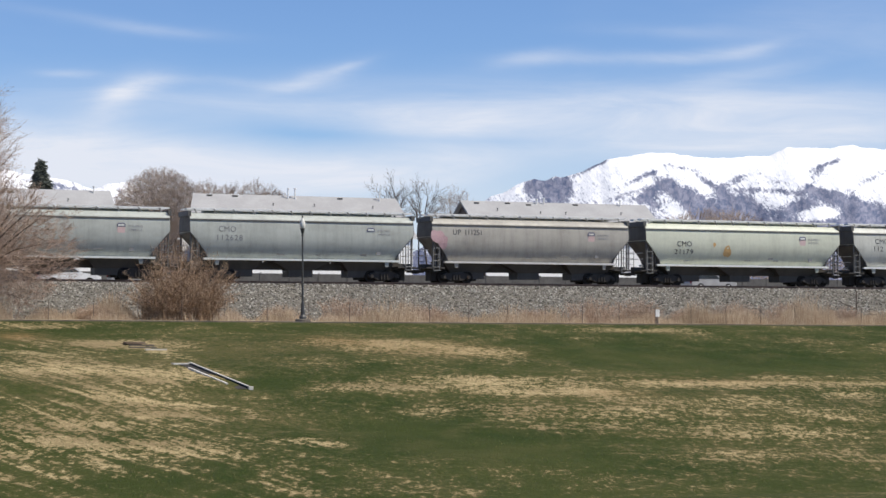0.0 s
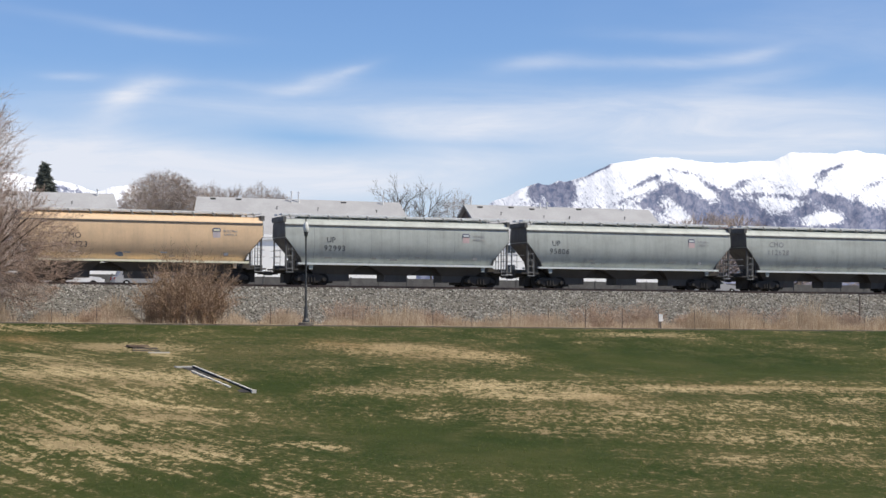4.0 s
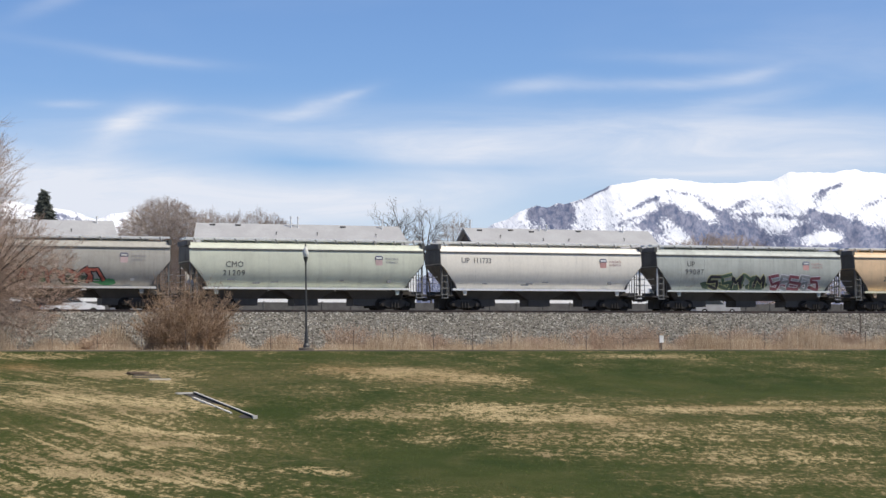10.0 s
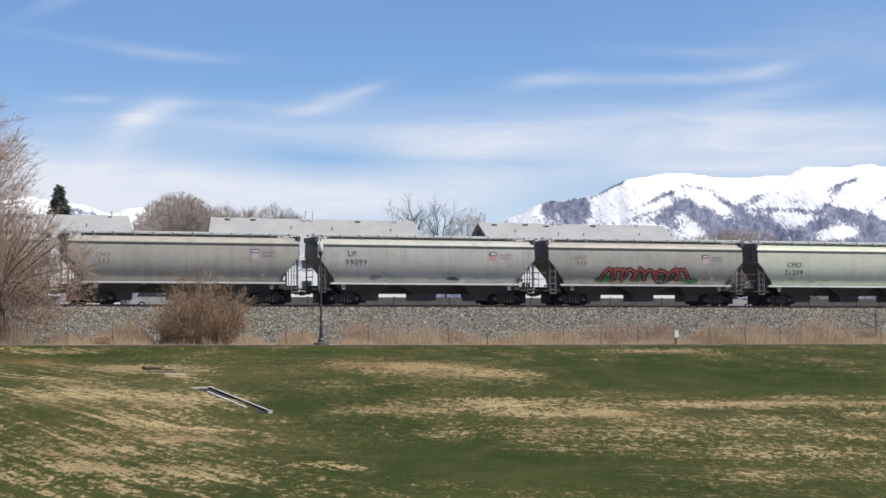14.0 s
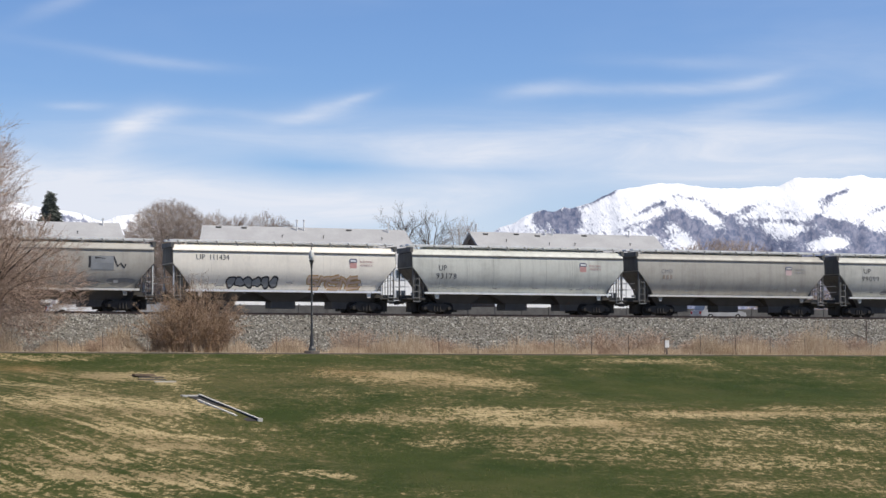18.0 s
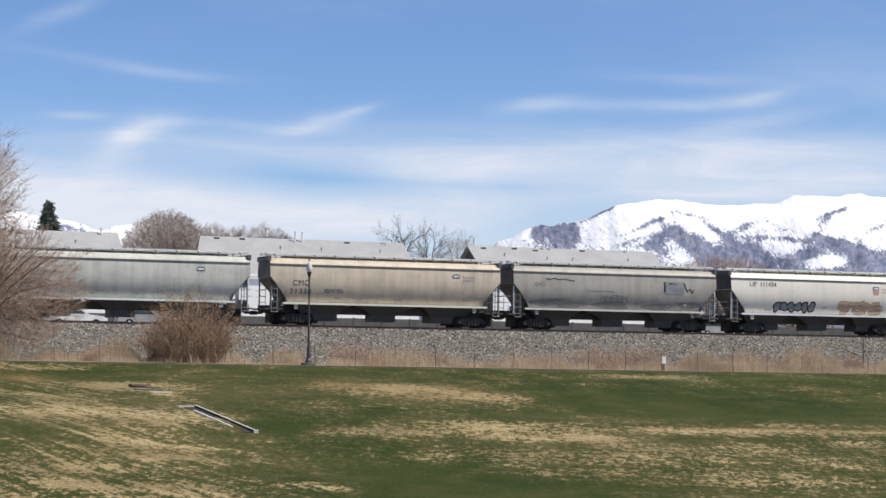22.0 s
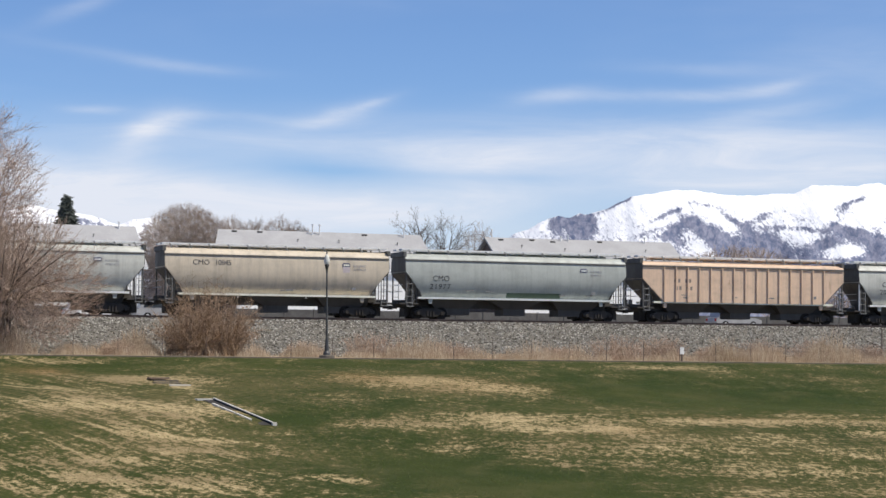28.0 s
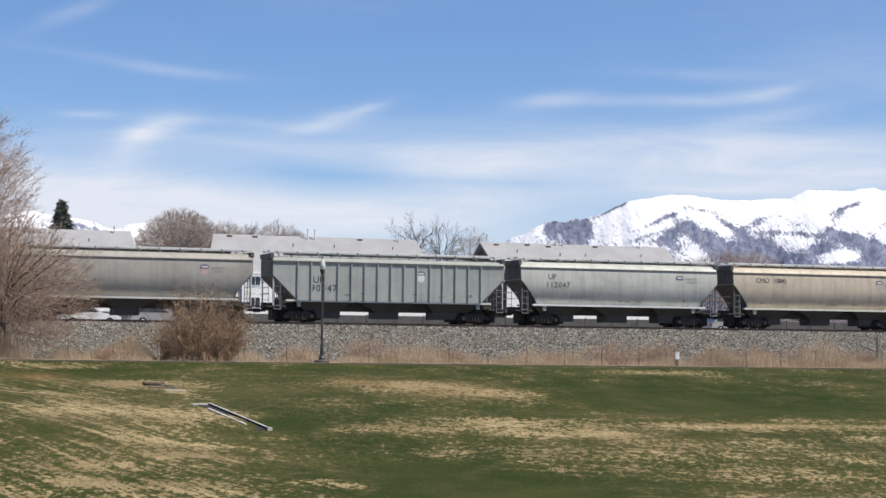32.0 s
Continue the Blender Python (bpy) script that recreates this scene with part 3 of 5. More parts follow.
def make_railway():
    bed = part("ballast_bed", extrude_x([(106.5, -3.1), (109.5, -2.35), (119.5, -0.32), (120.3, -0.25), (132.0, -0.25), (133.2, -0.4), (137.0, -2.2), (137.0, -3.4)], -470, 470), "ballast")
    tagged(bed, "grey crushed-stone railway embankment", "ballast", kind="structure")
    rnd = random.Random(5)
    verts, faces = [], []
    for _ in range(27000):
        y = rnd.uniform(108.6, 120.8)
        x = rnd.uniform(8, 100)
        z = float(np.interp(y, [106.5, 109.5, 119.5, 120.3, 132], [-3.1, -2.35, -0.32, -0.25, -0.25]))
        s = rnd.uniform(0.03, 0.095)
        m = Euler((rnd.uniform(0, 6), rnd.uniform(0, 6), rnd.uniform(0, 6))).to_matrix()
        k = len(verts)
        for d in ((1, 0, 0), (-1, 0, 0), (0, 1, 0), (0, -1, 0), (0, 0, 1), (0, 0, -1)):
            v = m @ Vector(d) * s * rnd.uniform(0.7, 1.3)
            verts.append((x + v.x, y + v.y, z + v.z * 0.8 + 0.02))
        faces += [(k + a, k + b, k + c) for a, b, c in ((0, 2, 4), (2, 1, 4), (1, 3, 4), (3, 0, 4), (2, 0, 5), (1, 2, 5), (3, 1, 5), (0, 3, 5))]
    tagged(part("ballast_stone", raw_mesh("ballast_stone", verts, faces), "stone_mix"), "loose grey ballast stones on the embankment", "stones", kind="stuff")
    for y in (TRACK_Y, NEAR_TRACK_Y):
        track = thing("railway_track", "steel rails on dark wooden ties in ballast", "railway track", "tracks on the embankment", "structure", pose(0, y, 0))
        for side in (-0.7525, 0.7525):
            s = side
            part("rail", extrude_x([(s - 0.07, -0.18), (s + 0.07, -0.18), (s + 0.07, -0.16), (s + 0.012, -0.14), (s + 0.012, -0.045), (s + 0.036, -0.035), (s + 0.036, 0.0),
                                    (s - 0.036, 0.0), (s - 0.036, -0.035), (s - 0.012, -0.045), (s - 0.012, -0.14), (s - 0.07, -0.16)], -465, 465), "rail_steel", track)
        verts, faces = [], []
        for i in range(1500):
            x = -450 + i * 0.6
            k = len(verts)
            verts += [(x + dx, dy, z) for z in (-0.33, -0.185) for dx, dy in ((-0.11, -1.3), (0.11, -1.3), (0.11, 1.3), (-0.11, 1.3))]
            faces += [tuple(k + j for j in f) for f in ((4, 5, 6, 7), (0, 1, 5, 4), (1, 2, 6, 5), (2, 3, 7, 6), (3, 0, 4, 7))]
        tagged(part("ties", raw_mesh("ties", verts, faces), "tie_wood", track), kind="stuff")


def island_material(name, colours, rough=0.95):
    m = bpy.data.materials.new(name)
    m.use_nodes = True
    n = Nodes(m.node_tree)
    rnd = n.add("ShaderNodeNewGeometry").outputs["Random Per Island"]
    ramp = n.add("ShaderNodeValToRGB")
    n.put(ramp.inputs[0], rnd)
    e = ramp.color_ramp.elements
    e[0].color, e[1].color = (*colours[0], 1), (*colours[-1], 1)
    for i, c in enumerate(colours[1:-1]):
        k = e.new((i + 1) / (len(colours) - 1))
        k.color = (*c, 1)
    finish(n, ramp.outputs[0], rough, 0.0)
    MATS[name] = m


island_material("stone_mix", [(0.085, 0.078, 0.066), (0.22, 0.203, 0.17), (0.56, 0.53, 0.46), (0.13, 0.118, 0.097)])
island_material("reed_mix", [(0.52, 0.42, 0.30), (0.36, 0.26, 0.18), (0.60, 0.51, 0.38), (0.24, 0.165, 0.115), (0.46, 0.35, 0.25)])
island_material("weed_mix", [(0.47, 0.345, 0.25), (0.35, 0.245, 0.18), (0.58, 0.45, 0.34), (0.27, 0.185, 0.135)])
island_material("red_twig_mix", [(0.37, 0.255, 0.17), (0.23, 0.155, 0.105), (0.48, 0.35, 0.24), (0.17, 0.12, 0.085)])
island_material("pale_twig_mix", [(0.50, 0.38, 0.31), (0.33, 0.24, 0.195), (0.62, 0.49, 0.41), (0.42, 0.31, 0.25)])
island_material("brown_twig_mix", [(0.42, 0.31, 0.24), (0.26, 0.19, 0.15), (0.54, 0.42, 0.34), (0.33, 0.24, 0.19)])
island_material("grass_mix", [(0.05, 0.085, 0.02), (0.075, 0.10, 0.03), (0.16, 0.14, 0.06), (0.06, 0.09, 0.025)])
make_railway()


# ---- the mountains ----
RIDGE = [(-20, 1.5), (-5, 2.2), (2, 3.0), (5.5, 3.3), (8.2, 4.0), (8.8, 3.86), (9.4, 3.79), (9.96, 3.71), (10.45, 3.52), (10.7, 3.43), (11.1, 3.62), (11.76, 3.71), (13, 2.6),
         (16, 1.6), (20, 1.5), (21.6, 2.7), (22.42, 3.33), (22.92, 3.5), (23.43, 3.81), (23.77, 3.89), (24.1, 3.81), (24.36, 3.98), (24.61, 3.93), (25.2, 4.1), (25.95, 4.49), (26.45, 4.55),
         (27.21, 4.67), (27.88, 4.65), (28.71, 4.52), (29.54, 4.5), (30.2, 4.56), (30.69, 4.54), (31.18, 4.8), (32.0, 4.78), (32.49, 4.77), (33.14, 4.88), (33.38, 4.76), (34.2, 4.7), (37, 4.6), (41, 4.9), (46, 4.0), (55, 4.4), (70, 3.0)]


def ridged(v):
    total, amp, freq = 0.0, 1.0, 1.0
    for _ in range(5):
        total += amp * (1.0 - abs(noise.noise(v * freq)) * 2.0)
        amp, freq = amp * 0.52, freq * 2.1
    return total / 2.0


def make_mountains():
    azs = np.arange(-20, 70.01, 0.08)
    depth = np.linspace(0, 1.12, 80)
    a_pts, e_pts = [a for a, _ in RIDGE], [e for _, e in RIDGE]
    verts = []
    tops = []
    for a in azs:
        top = 4400 * math.tan(radians(float(np.interp(a, a_pts, e_pts)))) + EYE[2]
        tops.append(top)
    wide = np.exp(-(np.arange(-20, 21) / 9.0) ** 2)
    gentle = np.convolve(np.pad(tops, 20, mode="edge"), wide / wide.sum(), "valid")
    for w in depth:
        crest = min(1.0, max(0.0, (w - 0.955) / 0.04))
        for a, sharp, soft in zip(azs, tops, gentle):
            top = soft + (sharp - soft) * crest
            r = 2700 + 1700 * w
            if w > 0.93:
                top = top + 1.6 * noise.noise(Vector((a * 3.2, 0.3, 0.1))) + 1.6 * noise.noise(Vector((a * 8.0, 0.3, 0.1)))
            x, y = r * math.sin(radians(a)), r * math.cos(radians(a))
            if w <= 1.0:
                g = 0.55 * w + 0.45 * w ** 2.4
                room = min(1.0, w * 2.2) * min(1.0, (1.0 - w) * 3.2 + 0.03)
                v = Vector((a * 0.36 + w * 1.2, w * 0.7 - a * 0.05, 0.4))
                spur = ridged(v) - 0.62
                z = 8 + (top - 8) * g + room * 24 * spur * (top / 330.0)
                z += room * 7 * noise.noise(Vector((a * 2.0, w * 5, 2.0)))
                z = min(z, EYE[2] + (top - EYE[2]) * r / 4400 * (0.35 + 0.64 * w ** 0.5))
            else:
                z = top - (w - 1.0) * 1500
            verts.append((x, y, z))
    k = len(azs)
    faces = [(j * k + i, j * k + i + 1, (j + 1) * k + i + 1, (j + 1) * k + i) for j in range(len(depth) - 1) for i in range(k - 1)]
    me = raw_mesh("mountain_range", verts, faces)
    me.polygons.foreach_set("use_smooth", [True] * len(me.polygons))
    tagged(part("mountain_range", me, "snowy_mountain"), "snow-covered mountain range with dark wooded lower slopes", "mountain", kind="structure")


make_mountains()


# ---- houses behind the railway ----
def make_house(x0, x1, ridge_y=178.0, half=6.2, ridge_z=9.0, eave_z=5.3, base=0.4, skew=0.0, label="", pipes=(), vents=()):
    h = thing("house", label or "long two-storey house with white siding and a grey shingle roof", "house", "houses behind the railway", at=pose(x0, ridge_y, base))
    w, rz, ez = x1 - x0, ridge_z - base, eave_z - base
    y0, y1 = -half + 0.15, half - 0.15
    part("wall", box_bm(0.4, w - 0.4, y0, y0 + 0.2, -1.2, ez), "siding", h)
    part("wall", box_bm(0.4, w - 0.4, y1 - 0.2, y1, -1.2, ez), "siding", h)
    for x in (0.4, w - 0.6):
        bm = bmesh.new()
        bend = skew / half if x < 1 else 0.0
        a = [bm.verts.new((x + bend * y, y, z)) for y, z in ((y0 + 0.21, -1.2), (y1 - 0.21, -1.2), (y1 - 0.21, ez), (0, rz - 0.35), (y0 + 0.21, ez))]
        b = [bm.verts.new((v.co.x + 0.2, *v.co[1:])) for v in a]
        for i in range(5):
            bm.faces.new((a[i], a[(i + 1) % 5], b[(i + 1) % 5], b[i]))
        bm.faces.new(a[::-1])
        bm.faces.new(b)
        part("gable_wall", bm, "gable_shade", h, "brown gable end, coloured dark for its shade")
    for s in (-1, 1):
        bm = bmesh.new()
        lo = [(s * skew, s * half, ez - 0.28), (w, s * half, ez - 0.28), (w, 0, rz), (0, 0, rz)]
        up = [bm.verts.new(p) for p in lo]
        dn = [bm.verts.new((p[0], p[1], p[2] - 0.22)) for p in lo]
        bm.faces.new(up)
        bm.faces.new(dn[::-1])
        for i in range(4):
            bm.faces.new((up[i], up[(i + 1) % 4], dn[(i + 1) % 4], dn[i]))
        part("roof", bm, "shingles", h, "weathered light grey shingle slope")
        part("gutter", box_bm(0, w, s * half - 0.07, s * half + 0.07, ez - 0.50, ez - 0.33), "trim_white", h)
    k = max(3, int(w / 5.0))
    for i in range(k):
        x = (i + 0.5) * w / k
        for z in (1.5, 3.55):
            win = part("window", box_bm(x - 0.55, x + 0.55, y0 - 0.05, y0 + 0.02, z, z + 1.05), "trim_white", h)
            for sx in (-0.25, 0.25):
                part("pane", box_bm(x + sx - 0.21, x + sx + 0.21, y0 - 0.07, y0 - 0.045, z + 0.09, z + 0.96), "window_glass", win)
    for x, d, tall in pipes:
        part("vent_pipe", bar(bar(bmesh.new(), (x, -d, rz - d * (rz - ez) / half - 0.3), (x, -d, rz - d * (rz - ez) / half + tall), 0.07), (x, -d, rz - d * (rz - ez) / half + tall), (x, -d, rz - d * (rz - ez) / half + tall + 0.12), 0.12), "galvanised", h)
    for x, d in vents:
        zz = rz - d * (rz - ez + 0.28) / half
        if d < 1.0:
            part("ridge_vent", box_bm(x - 0.24, x + 0.24, -d - 0.16, -d + 0.16, zz - 0.06, zz + 0.08), "fence_grey", h)
        else:
            part("roof_vent", box(bar(bmesh.new(), (x, -d, zz - 0.2), (x, -d, zz + 0.22), 0.035), x - 0.06, x + 0.06, -d - 0.06, -d + 0.06, zz + 0.20, zz + 0.26), "dark_metal", h)
    return h


make_house(12.0, 35.2, vents=[(8, 1.6), (14, 0.6), (19, 1.8)], pipes=[(21.6, 0.4, 0.5)])
make_house(43.1, 63.5, skew=2.1, pipes=[(9.2, 0.5, 0.9), (9.9, 0.5, 0.9), (18.5, 0.5, 0.8)], vents=[(1.5, 0.3), (4.0, 0.3), (7.4, 1.7), (11.5, 1.7), (14.5, 0.3), (17.4, 1.8)])
make_house(70.3, 91.0, label="long house with white siding, gable coloured dark for shade and grey shingle roof", pipes=[(0.9, -0.3, 0.5), (8.2, 0.3, 0.4), (9.0, 0.3, 0.5), (17.6, 0.3, 0.5)],
           vents=[(1.6, 0.4), (3.4, 1.6), (5.0, 0.3), (7.2, 0.5), (7.9, 2.0), (10.7, 2.0), (12.5, 0.3), (17.0, 1.8)])


def make_yard_wall():
    f = thing("yard_fence", "long grey board fence along the yards behind the railway", "fence", kind="structure", at=pose(0, 152, 0.1))
    for i in range(60):
        x = 0.0 + i * 2.5
        part("post", box_bm(-0.06, 0.06, -0.06, 0.06, -0.5, 0.98), "board_grey", f, at=pose(x, 0, 0))
    for i in range(59):
        part("panel", box_bm(0.07, 2.43, -0.02, 0.02, 0.05, 0.92), "board_grey", f, at=pose(i * 2.5, 0, 0))


make_yard_wall()


# ---- trees and shrubs ----
def make_shrub(x, y, z, height, wide, seed, label, material, stems=260, fine=14, name="shrub", droop=0.0, thick=0.012, foot=0.32, wisps=1.0):
    """Stems that fan out from the ground and fray into fine twigs."""
    rnd = random.Random(seed)
    segs, twigs = [], []
    for _ in range(stems):
        a = rnd.uniform(0, 6.283)
        lean = rnd.random() ** 0.6
        tall = height * math.sqrt(max(0.05, 1 - 0.62 * lean * lean)) * (rnd.uniform(0.6, 1.0) if rnd.random() < wisps else rnd.uniform(0.3, 0.66))
        tip = Vector((math.cos(a) * lean * wide / 2, math.sin(a) * lean * wide / 2, tall))
        q = Vector((tip.x * foot + rnd.gauss(0, 0.1), tip.y * foot + rnd.gauss(0, 0.1), -0.05))
        start = q.copy()
        for i in range(5):
            f = (i + 1) / 5
            nxt = start.lerp(tip, f) + Vector((tip.x, tip.y, 0)) * (-0.18 * math.sin(f * 3.14)) + Vector((rnd.gauss(0, 0.07), rnd.gauss(0, 0.07), -droop * f * f))
            segs.append((tuple(q), tuple(nxt), thick * 1.8 * (1.1 - f * 0.8), thick * 1.8 * (1.1 - (f + 0.2) * 0.8) + 0.003))
            for _ in range(fine // 5 + 1):
                b = q.lerp(nxt, rnd.random())
                d = Vector((rnd.gauss(0, 1), rnd.gauss(0, 1), rnd.gauss(0.6, 0.6))).normalized()
                twigs.append((tuple(b), tuple(b + d * rnd.uniform(0.15, 0.5) * (0.5 + height * 0.12)), thick * 0.8, thick * 0.35))
            q = nxt
    t = thing(name, label, "shrub", at=pose(x, y, z))
    tagged(part("trunk", sticks_mesh("trunk", segs, 4), material, t), kind="stuff")
    tagged(part("crown", sticks_mesh("crown", twigs, 3), material, t), kind="stuff")
    return t


def make_spruce(x, y, z, height, seed):
    rnd = random.Random(seed)
    t = thing("spruce", "dark green spruce behind the houses", "tree", at=pose(x, y, z))
    part("trunk", bar(bmesh.new(), (0, 0, -0.3), (0, 0, height), 0.22, 7, 0.03), "bark_grey", t)
    segs = []
    for i in range(2200):
        f = rnd.random() ** 0.8
        a = rnd.uniform(0, 6.283)
        r = (1 - f) * height * 0.42 * rnd.uniform(0.5, 1.1) * (1 + 0.45 * noise.noise(Vector((math.cos(a) * 1.3, math.sin(a) * 1.3, f * 14.0)))) + 0.08
        zz = 1.0 + f * (height - 1.0)
        p = Vector((0.2 * r * math.cos(a), 0.2 * r * math.sin(a), zz))
        q = Vector((r * math.cos(a), r * math.sin(a), zz - 0.22 * r + rnd.gauss(0, 0.1)))
        segs.append((tuple(p), tuple(q), 0.16, 0.04))
        for _ in range(3):
            b = p.lerp(q, rnd.uniform(0.3, 1))
            segs.append((tuple(b), tuple(b + Vector((rnd.gauss(0, 0.3), rnd.gauss(0, 0.3), rnd.gauss(-0.1, 0.15)))), 0.08, 0.03))
    tagged(part("needles", sticks_mesh("needles", segs, 4), "spruce_green", t), kind="stuff")


def make_dome_tree(x, y, z, height, wide, seed, label, material, limbs=26, sprays=1500, name="round_tree", low=0.25, thick=0.02, group="", lean=(0, 0), fill=0.38, tip=0.055, uneven=1.0, bark="bark_grey"):
    """A bare tree whose fine twigs fill a rounded crown down to the share low of its height."""
    rnd = random.Random(seed)
    segs, twigs = [], []
    mid, rise = height * (low + (1 - low) * 0.42), height * (1 - low) * 0.58
    limb_ends = []
    for _ in range(limbs):
        d = Vector((rnd.gauss(0, 1), rnd.gauss(0, 1), rnd.gauss(0.25, 0.8))).normalized()
        end = Vector((d.x * wide / 2 * 0.8 + lean[0], d.y * wide / 2 * 0.8 + lean[1], mid + d.z * rise * 0.85))
        q = Vector((rnd.gauss(0, 0.15), rnd.gauss(0, 0.15), -0.2))
        fork = Vector((rnd.gauss(0, 0.3), rnd.gauss(0, 0.3), height * rnd.uniform(0.12, 0.35)))
        pts = [q, fork, fork.lerp(end, 0.4) + Vector((0, 0, height * 0.05)), fork.lerp(end, 0.75) + Vector((0, 0, height * 0.03)), end]
        for i in range(4):
            segs.append((tuple(pts[i]), tuple(pts[i + 1]), thick * (6 - 1.3 * i), thick * (4.7 - 1.3 * i)))
        limb_ends += pts[2:]
    for _ in range(sprays):
        d = Vector((rnd.gauss(0, 1), rnd.gauss(0, 1), rnd.gauss(0, 1))).normalized()
        bump = 1 + uneven * (0.10 * noise.noise(d * 2.5 + Vector((seed, 0, 0))) + 0.06 * noise.noise(d * 6 + Vector((seed, 3, 0))))
        reach = rnd.random() ** fill * bump
        b = Vector((d.x * wide / 2 * reach + lean[0], d.y * wide / 2 * reach + lean[1], mid + d.z * rise * reach))
        near = min(limb_ends, key=lambda e: (e - b).length_squared)
        out = (b - near).normalized() * 0.6 + d * 0.5 + Vector((0, 0, 0.35))
        step = height * tip
        q = b - out.normalized() * step
        twigs.append((tuple(q), tuple(b), thick * 0.8, thick * 0.6))
        for _ in range(6):
            w = (out.normalized() + Vector((rnd.gauss(0, 0.7), rnd.gauss(0, 0.7), rnd.gauss(0, 0.6)))).normalized()
            f = q.lerp(b, rnd.random())
            twigs.append((tuple(f), tuple(f + w * step * rnd.uniform(0.5, 1.3)), thick * 0.6, thick * 0.25))
    t = thing(name, label, "tree", group, at=pose(x, y, z))
    part("trunk", sticks_mesh("trunk", segs, 6), bark, t)
    tagged(part("crown", sticks_mesh("crown", twigs, 3), material, t), kind="stuff")
    return t


def make_open_tree(x, y, z, height, seed, label, lean=0.0, share=0.5, open_out=0.42):
    """A few dark forked limbs and thin twigs, open to the sky."""
    rnd = random.Random(seed)
    segs, twigs = [], []

    def limb(p, way, length, radius, level):
        q, w = Vector(p), Vector(way).normalized()
        pieces = 4 if level else 3
        for i in range(pieces):
            w = (w + Vector((rnd.gauss(0, 0.09), rnd.gauss(0, 0.09), 0.07 if level else 0.0))).normalized()
            nxt = q + w * length / pieces
            (segs if level < 3 else twigs).append((tuple(q), tuple(nxt), radius * (1 - 0.15 * i), radius * (1 - 0.15 * (i + 1))))
            q = nxt
            if 0 < level < 4:
                turn = rnd.uniform(0, 6.283)
                for k in range(2 if level == 2 else 1):
                    side = w.orthogonal().normalized()
                    side.rotate(Matrix.Rotation(turn + 3.1 * k, 3, w))
                    limb(q, w * 0.75 + side * 0.62, length * rnd.uniform(0.40, 0.58), radius * (0.56 - 0.06 * i), level + 1)
        if level == 0:
            for k in range(4):
                a = k * 1.571 + rnd.uniform(-0.4, 0.4)
                limb(q, (open_out * math.cos(a) + lean, open_out * math.sin(a), 1.0), height * rnd.uniform(0.8, 1.1) * (1 - share), radius * 0.74, 1)

    limb((0, 0, -0.3), (lean, 0, 1), height * share, height * 0.013, 0)
    k = height / max(s[1][2] for s in segs + twigs)
    fix = lambda s: (tuple(c * k for c in s[0]), tuple(c * k for c in s[1]), max(s[2] * k, 0.014), max(s[3] * k, 0.008))
    t = thing("bare_tree", label, "tree", "bare trees behind the houses", at=pose(x, y, z))
    part("trunk", sticks_mesh("trunk", [fix(s) for s in segs], 6), "bark_dark", t)
    tagged(part("crown", sticks_mesh("crown", [fix(s) for s in twigs], 3), "twig_bare", t), kind="stuff")


